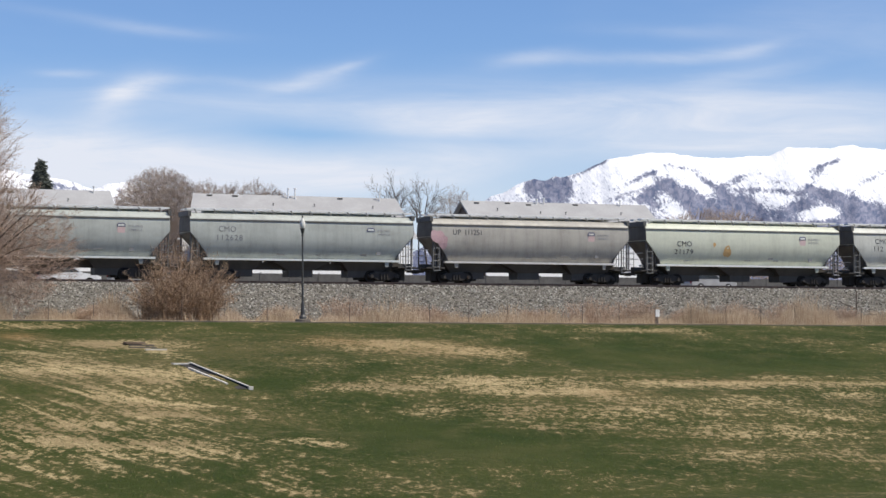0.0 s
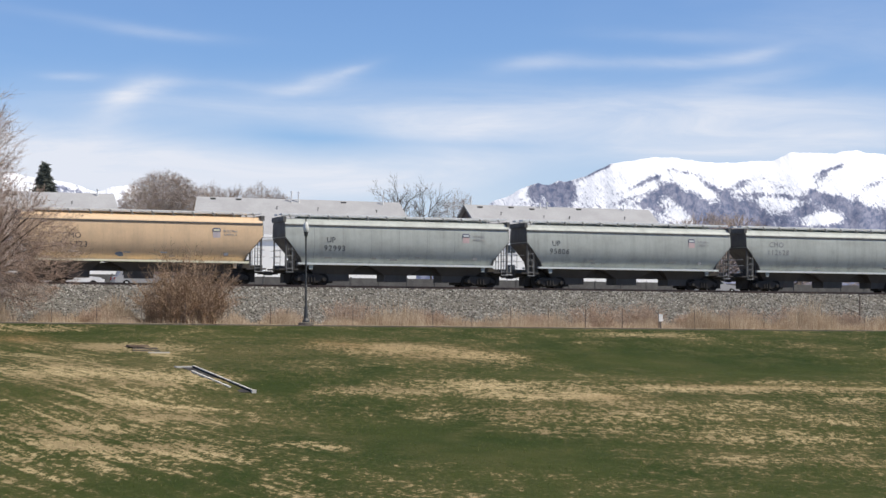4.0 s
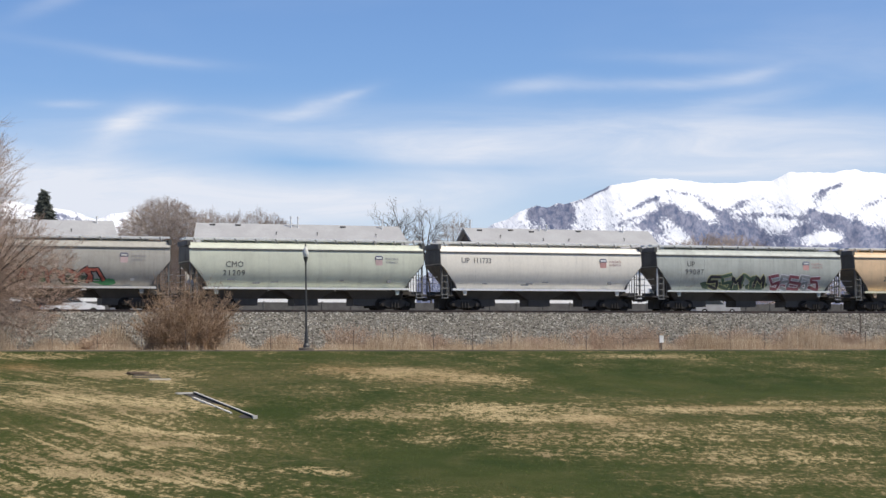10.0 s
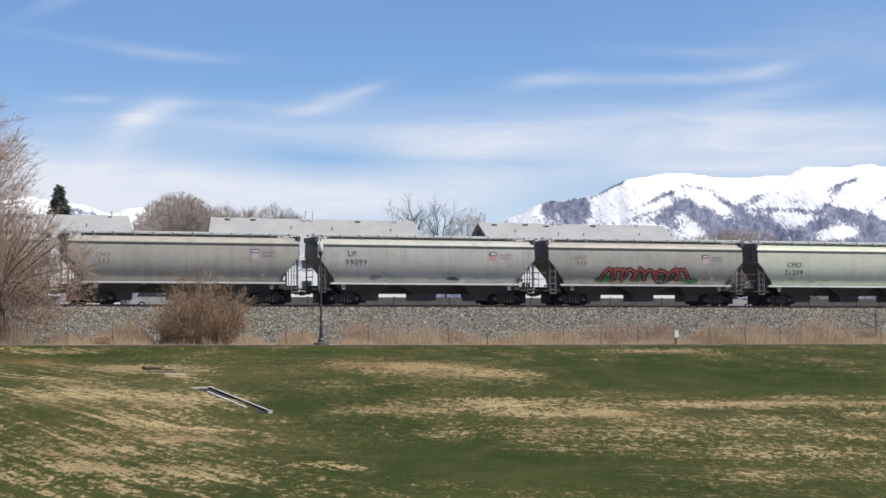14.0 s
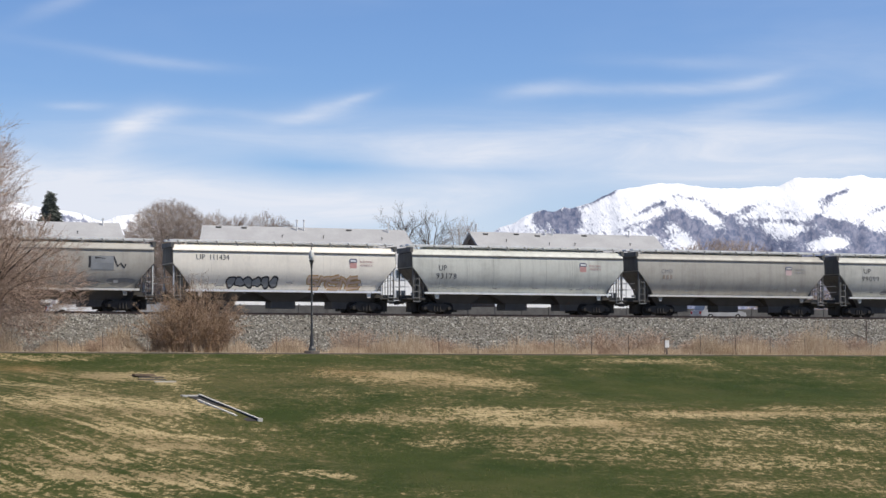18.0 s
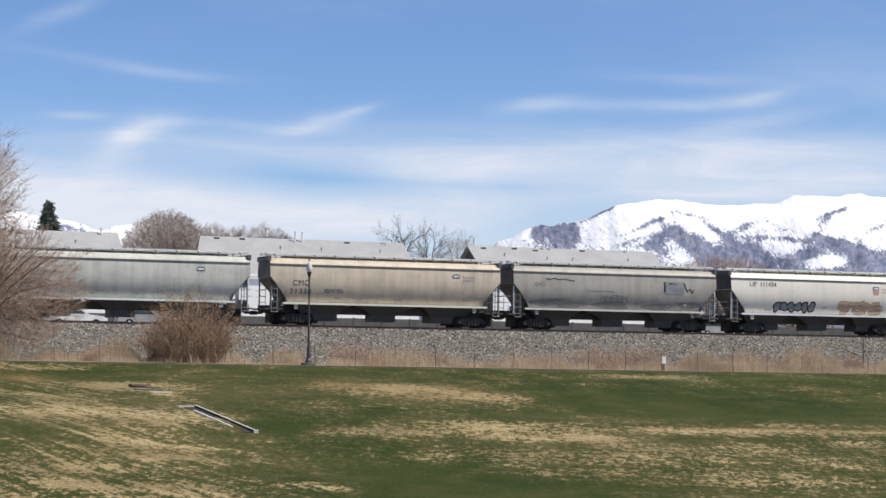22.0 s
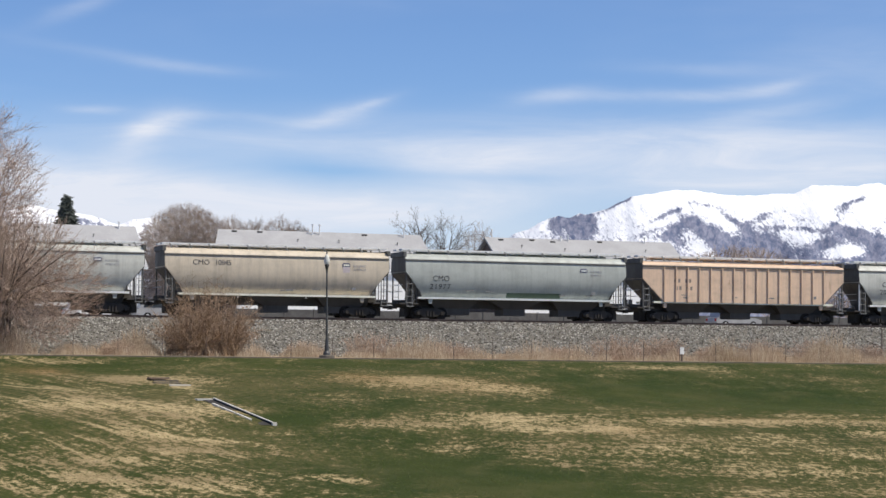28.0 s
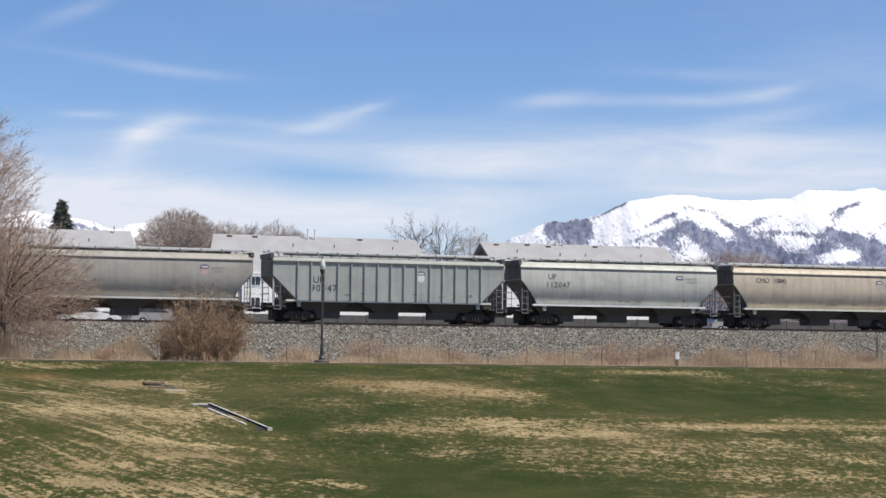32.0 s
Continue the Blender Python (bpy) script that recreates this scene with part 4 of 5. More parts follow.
def make_plants():
    make_shrub(24.6, 104.0, -2.6, 4.9, 6.6, 11, "dense leafless shrub with reddish-brown twigs by the fence", "red_twig_mix", 460, 26, foot=0.66, wisps=0.30)
    make_dome_tree(12.1, 110.0, -2.6, 14.8, 9.4, 21, "tall bare tree with pale fine twigs", "pale_twig_mix", 44, 2700, name="bare_tree", low=0.25, thick=0.0125, fill=0.45, uneven=2.2, bark="bark_dark")
    make_dome_tree(13.4, 103.5, -2.6, 8.0, 10.8, 31, "bushy leafless tree with brown hanging twigs", "brown_twig_mix", 36, 5000, name="bushy_tree", low=0.14, thick=0.012, fill=0.53, uneven=2.0, bark="bark_dark")
    make_dome_tree(47.7, 212.0, 0.8, 12.95, 12.6, 41, "round bare tree with dense brown twigs", "twig_far", 30, 24000, thick=0.013, low=0.0, tip=0.028, uneven=0.5)
    for i, (x, s) in enumerate(((53.4, 11.95), (56.2, 11.7), (58.9, 12.0), (61.3, 11.5))):
        make_dome_tree(x, 214.0, 0.8, s, 5.6, 50 + i, "bare tree with grey-brown twigs behind the roofs", "twig_far", 12, 2600, name="hedge_tree", thick=0.014, group="bare trees behind the houses", tip=0.04)
    make_open_tree(74.6, 205.0, 0.8, 13.4, 64, "bare tree with open dark branches behind the houses", -0.05, 0.70, 0.42)
    make_open_tree(77.5, 206.0, 0.8, 13.2, 73, "bare tree with open dark branches behind the houses", 0.0, 0.62, 0.34)
    make_dome_tree(81.4, 208.0, 0.8, 11.6, 5.4, 81, "hazy bare tree behind the houses", "twig_far", 22, 900, name="hedge_tree", thick=0.013, group="bare trees behind the houses", bark="twig_bare")
    make_dome_tree(131.0, 235.0, 1.0, 11.4, 18.0, 83, "low bare trees behind the railway", "twig_far", 20, 2600, name="hedge_tree", thick=0.03, group="bare trees behind the houses")
    for i, (x, wide) in enumerate(((111.0, 14.0), (149.0, 17.0), (167.0, 16.0))):
        make_dome_tree(x, 246.0, 1.0, 6.8, wide, 84 + i, "low bare trees behind the railway", "twig_far", 16, 1800, name="hedge_tree", low=0.1, thick=0.035, group="bare trees behind the houses")
    for i, (x, y, tall, wide) in enumerate(((35.0, 106.5, 1.75, 4.0), (39.5, 105.5, 1.1, 2.8), (50.0, 105.0, 1.7, 4.2), (53.6, 106.0, 1.75, 4.0), (60.2, 105.5, 1.5, 3.4), (63.8, 105.0, 1.6, 4.2), (30.3, 104.5, 1.0, 2.2), (20.0, 105.0, 1.0, 2.4), (46.0, 104.5, 0.9, 2.4), (57.5, 107.0, 1.0, 2.2), (68.0, 105.5, 1.2, 2.8))):
        make_shrub(x, y, -2.6, tall, wide, 300 + i, "clump of dry brown weeds by the wire fence", "weed_mix", 130, 12, name="dry_weed", foot=0.85, thick=0.008)
    make_spruce(37.2, 230.0, 0.8, 14.6, 91)


make_plants()


# ---- along the footpath ----
def make_path():
    p = thing("footpath", "narrow pale concrete footpath at the top of the lawn", "footpath", kind="structure", at=pose(0, 0, 0))
    for i in range(62):
        x = -30 + i * 2.5
        z = land(x + 1.25, 98.2)
        part("slab", box_bm(0.01, 2.49, -0.55, 0.55, -0.12, 0.015), "concrete", p, at=pose(x, 98.2, z + 0.01))


def make_lamp(x, y):
    z = land(x, y)
    lamp = thing("street_lamp", "dark fluted lamp post with a pale acorn globe", "street lamp", at=pose(x, y, z, 0, -0.6, 0))
    part("footing", lathe(bmesh.new(), [(0.42, -0.2), (0.42, 0.10), (0.38, 0.13)], 16), "concrete", lamp)
    part("base", lathe(bmesh.new(), [(0.20, 0.13), (0.19, 0.24), (0.12, 0.36), (0.095, 0.85), (0.085, 0.98), (0.07, 1.05)], 14), "dark_metal", lamp)
    part("pole", lathe(bmesh.new(), [(0.065, 1.05), (0.056, 2.0), (0.075, 2.03), (0.075, 2.08), (0.052, 2.12), (0.042, 4.55), (0.07, 4.62), (0.05, 4.68)], 12), "dark_metal", lamp)
    part("fitter", lathe(bmesh.new(), [(0.045, 4.68), (0.09, 4.82), (0.125, 4.95), (0.13, 5.0)], 14), "dark_metal", lamp)
    part("globe", mesh_of(lathe(bmesh.new(), [(0.12, 5.0), (0.155, 5.10), (0.16, 5.20), (0.14, 5.34), (0.095, 5.46), (0.05, 5.54)], 16), "globe", True), "lamp_globe", lamp, "pale acorn globe")
    part("finial", lathe(bmesh.new(), [(0.05, 5.56), (0.03, 5.62), (0.045, 5.66), (0.01, 5.72)], 10), "dark_metal", lamp)


def make_fence():
    f = thing("wire_fence", "low wire fence on thin dark posts in dry grass", "fence", at=pose(0, 101.6, 0))
    for i in range(36):
        x = 5 + i * 2.38
        lean = 0.6 * noise.noise(Vector((i * 3.3, 0, 0)))
        part("post", bar(bmesh.new(), (0, 0, -0.3), (lean * 0.05, 0, 1.08), 0.019, 6), "bark_grey", f, at=pose(x, 0, land(x, 101.6)))
    for h in (0.35, 0.65, 0.95):
        bm = bmesh.new()
        for i in range(35):
            xa, xb = 5 + i * 2.38, 5 + (i + 1) * 2.38
            bar(bm, (xa, 0, land(xa, 101.6) + h), (xb, 0, land(xb, 101.6) + h), 0.004, 3)
        part("wire", bm, "dark_metal", f)


def make_dry_grass():
    rnd = random.Random(8)
    segs = []
    for _ in range(120000):
        x = rnd.uniform(8, 98)
        y = rnd.choice((rnd.gauss(103.2, 1.2), rnd.uniform(99.6, 108.8), rnd.gauss(105.5, 1.5)))
        if not 99.5 < y < 109.5:
            continue
        patch = 0.85 * noise.noise(Vector((x * 0.13, y * 0.25, 2.2))) + 1.25 * noise.noise(Vector((x * 0.55, y * 0.4, 6.0))) + 0.05
        if patch < rnd.uniform(0.0, 0.62):
            continue
        tall = (0.12 + 1.15 * max(0, patch) ** 1.25) * rnd.uniform(0.3, 1.25)
        z = land(x, y) if y < 108 else float(np.interp(y, [106.5, 109.5, 119.5], [-3.1, -2.35, -0.32]))
        segs.append(((x, y, z - 0.05), (x + rnd.gauss(0, 0.22) * tall, y + rnd.gauss(0, 0.2) * tall, z + tall), 0.010, 0.004))
    tagged(part("dry_grass", sticks_mesh("dry_grass", segs, 3), "reed_mix"), "tall dry straw-coloured grass along the wire fence", "grass", kind="stuff")
    segs = []
    for _ in range(30000):
        y = 44 + 53 * rnd.random() ** 0.8
        x = rnd.uniform(0.02 * y, 0.78 * y)
        if noise.noise(Vector((x * 0.3, y * 0.3, 9.0))) < -0.1:
            continue
        z = land(x, y)
        tall = rnd.uniform(0.02, 0.06)
        segs.append(((x, y, z - 0.02), (x + rnd.gauss(0, 0.03), y + rnd.gauss(0, 0.03), z + tall), 0.010, 0.003))
    tagged(part("grass_tufts", sticks_mesh("grass_tufts", segs, 3), "grass_mix"), "short green tufts in the lawn", "grass", kind="stuff")


def make_drain():
    """A long low concrete kerb round a dark gutter, running down the bank."""
    a, b = Vector((17.55, 73.7, 0)), Vector((18.15, 67.1, 0))
    d = thing("drain", "long concrete drain trough with a dark opening in the grass", "drain", at=pose(0, 0, 0))
    w = (b - a).normalized()
    s = Vector((-w.y, w.x, 0))
    za, zb = land(a.x, a.y), land(b.x, b.y)

    def beam(name, p, q, zp, zq, half, low, high, material):
        bm = bmesh.new()
        ring = []
        for c, z in ((p, zp), (q, zq)):
            ring.append([bm.verts.new(c + s * o + Vector((0, 0, z + h))) for o, h in ((-half, low), (half, low), (half, high), (-half, high))])
        for i in range(4):
            bm.faces.new((ring[0][i], ring[0][(i + 1) % 4], ring[1][(i + 1) % 4], ring[1][i]))
        bm.faces.new(ring[0][::-1])
        bm.faces.new(ring[1])
        part(name, bm, material, d)

    beam("kerb", a + s * 0.25, b + s * 0.25, za, zb, 0.035, 0.075, 0.105, "bleached_concrete")
    k = 5
    for i in range(k):
        f0, f1 = 0.2 + (i + 0.02) / k * 0.66, 0.2 + (i + 0.9) / k * 0.66
        p, q = a.lerp(b, f0) - s * 0.25, a.lerp(b, f1) - s * 0.25
        beam("kerb_stone", p, q, za + (zb - za) * f0, za + (zb - za) * f1, 0.045, -0.2, 0.085, "bleached_concrete")
    # The channel and its back face are plain solid strips of dark brown.
    beam("channel", a, b, za, zb, 0.205, -0.3, 0.02, "drain_dark")
    beam("back_face", a + s * 0.24, b + s * 0.24, za, zb, 0.03, -0.2, 0.075, "drain_dark")
    part("end_slab", box_bm(-0.42, 0.28, -0.02, 0.42, -0.2, 0.06), "bleached_concrete", d, at=pose(a.x, a.y, za))
    part("end_block", box_bm(0.20, 0.36, -0.08, 0.1, -0.3, 0.105), "bleached_concrete", d, at=pose(b.x, b.y, zb))
    m = thing("inlet_box", "weathered brown timber and concrete inlet box in bare soil", "drain inlet", at=pose(17.75, 83.6, land(17.75, 83.6)))
    part("lid", box_bm(-0.5, 0.35, -0.3, 0.4, 0.05, 0.13), "weathered_wood", m)
    part("rim", box_bm(-0.4, 0.7, -0.56, -0.43, -0.25, 0.02), "concrete", m)
    part("rim", box_bm(-0.6, 0.6, 0.41, 0.55, -0.15, 0.05), "concrete", m)
    part("apron", box_bm(-0.1, 0.8, -2.5, -2.3, -0.4, -0.13), "bleached_concrete", m)
    part("plank", box_bm(-0.6, 0.6, -1.45, -1.2, -0.3, -0.06), "concrete", m)


def make_small_things():
    z = land(52.0, 100.2)
    m = thing("utility_marker", "small white utility marker post in the dry grass", "marker post", at=pose(52.0, 100.2, z))
    part("post", box_bm(-0.05, 0.05, -0.03, 0.03, -0.3, 0.42), "bark_grey", m)
    part("plate", box_bm(-0.13, 0.13, -0.05, -0.032, 0.40, 0.82), "white_bars", m)
    z = land(69.4, 106)
    s = thing("leaning_pole", "thin dark pole with a fallen branch against it", "pole", at=pose(69.4, 106, z))
    part("pole", bar(bmesh.new(), (0, 0, -0.4), (0, 0, 2.2), 0.045, 8), "bark_grey", s)
    part("arm", bar(bar(bmesh.new(), (0.05, -0.06, 0.95), (-1.25, -0.1, 1.45), 0.03, 6), (-0.55, -0.1, 1.2), (-1.0, -0.1, 1.0), 0.02, 5), "bark_grey", s)


def make_parked_car(x, y, turn, paint, label):
    """A parked estate car: body, cabin, panes, wheels, lamps."""
    c = thing("parked_car", label, "car", "vehicles parked behind the railway", at=pose(x, y, land(x, y), 0, 0, turn))
    low = [(-2.25, 0.32), (-2.30, 0.62), (-2.22, 0.88), (-1.9, 0.95), (1.0, 0.97), (1.95, 0.86), (2.28, 0.66), (2.28, 0.32)]
    part("body", prism(bmesh.new(), low, -0.9, 0.9), paint, c)
    part("cabin", prism(bmesh.new(), [(-2.0, 0.96), (-1.75, 1.48), (0.15, 1.50), (0.95, 0.97)], -0.8, 0.8), paint, c)
    for s in (-1, 1):
        part("side_window", prism(bmesh.new(), [(-1.72, 1.02), (-1.58, 1.40), (0.08, 1.42), (0.66, 1.02)], s * 0.805 - 0.008, s * 0.805 + 0.008), "window_glass", c)
        for wx in (-1.4, 1.4):
            w = part("wheel", bar(bmesh.new(), (wx, s * 0.72, 0.32), (wx, s * 0.93, 0.32), 0.32, 16), "rubber", c)
            part("rim", bar(bmesh.new(), (wx, s * 0.90, 0.32), (wx, s * 0.945, 0.32), 0.19, 12), "trim_white", w)
        part("headlight", box_bm(2.2, 2.30, s * 0.62 - 0.16, s * 0.62 + 0.16, 0.60, 0.74), "trim_white", c)
        part("tail_light", box_bm(-2.32, -2.2, s * 0.70 - 0.1, s * 0.70 + 0.1, 0.62, 0.84), "car_red", c)


make_parked_car(81.3, 147.0, 4, "car_silver", "silver estate car parked behind the railway")
make_parked_car(25.8, 146.0, 2, "car_white", "white estate car parked behind the railway")
make_parked_car(31.4, 147.2, 0, "car_silver", "silver estate car parked behind the railway")
make_path()
make_lamp(30.05, 99.0)
make_fence()
make_dry_grass()
make_drain()
make_small_things()


# ---- the train ----
HALF = 8.15                       # half the length of a car's body
SIDE_Y = 1.6
END_RUN, END_DROP = (0.0, 0.35, 0.7, 1.05, 1.22), (3.32, 2.92, 2.48, 2.02, 1.55)   # how the lower edge rises to the ends


def side_y(z, ribbed):
    """Half the width of a car's body at the height z: round sides, or flat ones."""
    if ribbed:
        return 1.55
    if z < 3.0:
        return SIDE_Y - 0.47 * ((3.0 - z) / 1.45) ** 2
    return SIDE_Y - 0.12 * ((z - 3.0) / 1.2) ** 2


def bottom_z(x, half, ribbed):
    end = half - abs(x)
    return (3.25 - 1.70 * min(1.0, end / 1.75)) if ribbed else float(np.interp(end, END_RUN, END_DROP))


def body_mesh(half, ribbed):
    roof = [(0.0, 4.70), (0.6, 4.67), (1.0, 4.60), (1.28, 4.48), (1.42, 4.34), (1.48, 4.23)] if not ribbed else [(0.0, 4.60), (0.7, 4.55), (1.2, 4.45), (1.52, 4.34), (1.56, 4.24), (1.55, 4.22)]
    steps = [0.0, 0.875, 1.75, 1.76] if ribbed else [0.0, 0.2, 0.35, 0.7, 1.05, 1.22, 1.23]
    xs = [s - half for s in steps] + [-4, 0, 4] + [half - s for s in steps[::-1]]
    bm = bmesh.new()
    rings = []
    for x in xs:
        zb = bottom_z(x, half, ribbed)
        pts = list(roof)
        for k in range(1, 11):
            z = 4.20 - (4.20 - zb) * k / 10
            pts.append((side_y(z, ribbed), z))
        full = [(-y, z) for y, z in pts] + [(y, z) for y, z in pts[::-1]][:-1]
        rings.append([bm.verts.new((x, y, z)) for y, z in full])
    k = len(rings[0])
    for a, b in zip(rings, rings[1:]):
        for i in range(k):
            bm.faces.new((a[i], a[(i + 1) % k], b[(i + 1) % k], b[i]))
    bm.faces.new(rings[0])
    bm.faces.new(rings[-1][::-1])
    return mesh_of(bm, "body", True)


def end_bm(ribbed):
    """The end wall above the slope sheet, dark with shade put into its colour, in the outline of the body."""
    top = [(0.0, 4.69), (0.6, 4.66), (1.0, 4.59), (1.28, 4.47), (1.415, 4.33), (1.475, 4.22)] if not ribbed else [(0.0, 4.59), (0.7, 4.54), (1.2, 4.44), (1.5, 4.33), (1.54, 4.22)]
    side = [(side_y(z, ribbed) - 0.005, z) for z in ((4.1, 3.8, 3.5, 3.26) if ribbed else (4.1, 3.9, 3.7, 3.5, 3.36))]
    pts = top + side
    full = [(-y, z) for y, z in pts] + [(y, z) for y, z in pts[::-1]][:-1]
    bm = bmesh.new()
    a = [bm.verts.new((0.0, y, z)) for y, z in full]
    b = [bm.verts.new((0.03, y, z)) for y, z in full]
    k = len(full)
    for i in range(k):
        bm.faces.new((a[i], a[(i + 1) % k], b[(i + 1) % k], b[i]))
    bm.faces.new(a)
    bm.faces.new(b[::-1])
    return bm


def bay_bm(top, low, z0=0.36):
    bm = bmesh.new()
    a = [bm.verts.new((x, y, 1.57)) for x, y in ((-top, -1.28), (top, -1.28), (top, 1.28), (-top, 1.28))]
    b = [bm.verts.new((x, y, 0.82)) for x, y in ((-low, -0.8), (low, -0.8), (low, 0.8), (-low, 0.8))]
    c = [bm.verts.new((x, y, z0)) for x, y in ((-low, -0.8), (low, -0.8), (low, 0.8), (-low, 0.8))]
    for p, q in ((a, b), (b, c)):
        for i in range(4):
            bm.faces.new((p[i], p[(i + 1) % 4], q[(i + 1) % 4], q[i]))
    bm.faces.new(a)
    bm.faces.new(c[::-1])
    return bm


def ladder_bm(x, y, z0, z1, rungs, wide=0.42):
    bm = bmesh.new()
    for s in (-wide / 2, wide / 2):
        box(bm, x + s - 0.014, x + s + 0.014, y - 0.02, y + 0.02, z0, z1)
    for i in range(rungs):
        z = z0 + (i + 0.5) * (z1 - z0) / rungs
        bar(bm, (x - wide / 2, y, z), (x + wide / 2, y, z), 0.018, 5)
    return bm


def wheel_bm():
    bm = bmesh.new()
    for s in (-1, 1):
        prof = [(0.09, 0.66), (0.10, 0.82), (0.30, 0.80), (0.36, 0.83), (0.455, 0.83), (0.457, 0.72), (0.485, 0.70), (0.485, 0.675), (0.40, 0.67), (0.33, 0.72), (0.14, 0.70)]
        sides = 22
        rings = [[bm.verts.new((r * math.cos(2 * math.pi * k / sides), s * w, r * math.sin(2 * math.pi * k / sides))) for k in range(sides)] for r, w in prof]
        for a, b in zip(rings, rings[1:] + rings[:1]):
            for k in range(sides):
                bm.faces.new((a[k], a[(k + 1) % sides], b[(k + 1) % sides], b[k]))
    bar(bm, (0, -1.05, 0), (0, 1.05, 0), 0.085, 10)
    return bm


def frame_bm():
    """The cast side frame of a truck."""
    out = [(-1.12, 0.36), (-1.16, 0.55), (-0.95, 0.66), (-0.55, 0.80), (0.55, 0.80), (0.95, 0.66), (1.16, 0.55), (1.12, 0.36), (0.80, 0.40), (0.46, 0.22), (-0.46, 0.22), (-0.80, 0.40)]
    bm = prism(bmesh.new(), out, -0.09, 0.09)
    for x in (-0.9, 0.9):
        bar(bm, (x, -0.2, 0.457), (x, 0.1, 0.457), 0.12, 10)
    for x in (-0.22, 0.0, 0.22):
        bar(bm, (x, -0.11, 0.27), (x, -0.11, 0.62), 0.075, 8)
    return bm


SHARED = {}


def shared(key, build):
    if key not in SHARED:
        data = build()
        SHARED[key] = data if isinstance(data, bpy.types.Mesh) else mesh_of(data, key[0] if isinstance(key, tuple) else key)
    return SHARED[key]


def text_mesh(words, size, spread=1.0):
    curve = bpy.data.curves.new("letters", "FONT")
    curve.body, curve.size, curve.extrude, curve.resolution_u = words, size, 0.002, 3
    curve.space_character = spread
    ob = bpy.data.objects.new("letters", curve)
    scene.collection.objects.link(ob)
    me = bpy.data.meshes.new_from_object(ob.evaluated_get(bpy.context.evaluated_depsgraph_get()))
    bpy.data.objects.remove(ob)
    bpy.data.curves.remove(curve)
    return me


def letters(car, words, x, z, size, material="letter_black", lift=0.0, spread=1.05):
    """Stencilled writing that follows the lean of the car's side."""
    low, high = side_y(z, False), side_y(z + 0.7 * size, False)
    lean = 0.0 if lift else math.degrees(math.atan2(high - low, 0.7 * size))
    base = 1.55 + lift if lift else low + 0.014
    m = pose(x, -base, z, 90 + lean)
    for glyph, wide in glyphs(words, size, spread):
        if glyph is not None:
            part("digit" if wide[1].isdigit() else "letter", glyph, material, car, at=m @ Matrix.Translation((wide[0], 0, 0)))


def glyphs(words, size, spread):
    """One mesh a character, with its place along the line; alike characters share theirs."""
    out, at = [], 0.0
    for c in words:
        key = ("glyph", c, size)
        if c != " " and key not in SHARED:
            SHARED[key] = text_mesh(c, size)
        if c == " ":
            at += 0.3 * size * spread
            continue
        me = SHARED[key]
        xs = [v.co.x for v in me.vertices]
        wide = max(xs) - min(xs)
        if c.isdigit():
            pitch = (0.45 if " " in words else 0.60) * size
            out.append((me, (at + (pitch - wide) / 2 - min(xs), c)))
            at += pitch
            continue
        out.append((me, (at - min(xs), c)))
        at += wide + 0.13 * size * spread
    return out


def ribbon(points, wide, lift=0.012):
    """A flat sprayed stroke along points in x and z."""
    bm = bmesh.new()
    last = None
    for i, (x, z) in enumerate(points):
        a, b = points[max(0, i - 1)], points[min(len(points) - 1, i + 1)]
        t = Vector((b[0] - a[0], 0, b[1] - a[1])).normalized()
        s = Vector((-t.z, 0, t.x)) * wide / 2
        here = []
        for o in (s, -s):
            zz = z + o.z
            here.append(bm.verts.new((x + o.x, -side_y(zz, False) - lift - 0.0006 * i, zz)))
        if last:
            bm.faces.new((last[0], last[1], here[1], here[0]))
        last = here
    return bm


def blob(cx, cz, rx, rz, seed, lift=0.008):
    bm = bmesh.new()
    rnd = random.Random(seed)
    ph = [rnd.uniform(0, 6.28) for _ in range(3)]
    rim = []
    for k in range(20):
        a = 2 * math.pi * k / 20
        r = 1 + 0.16 * math.sin(2 * a + ph[0]) + 0.12 * math.sin(3 * a + ph[1]) + 0.06 * math.sin(5 * a + ph[2])
        x, z = cx + rx * r * math.cos(a), cz + rz * r * math.sin(a)
        rim.append(bm.verts.new((x, -side_y(z, False) - lift, z)))
    mid = bm.verts.new((cx, -side_y(cz, False) - lift, cz))
    for k in range(20):
        bm.faces.new((mid, rim[k], rim[(k + 1) % 20]))
    return bm


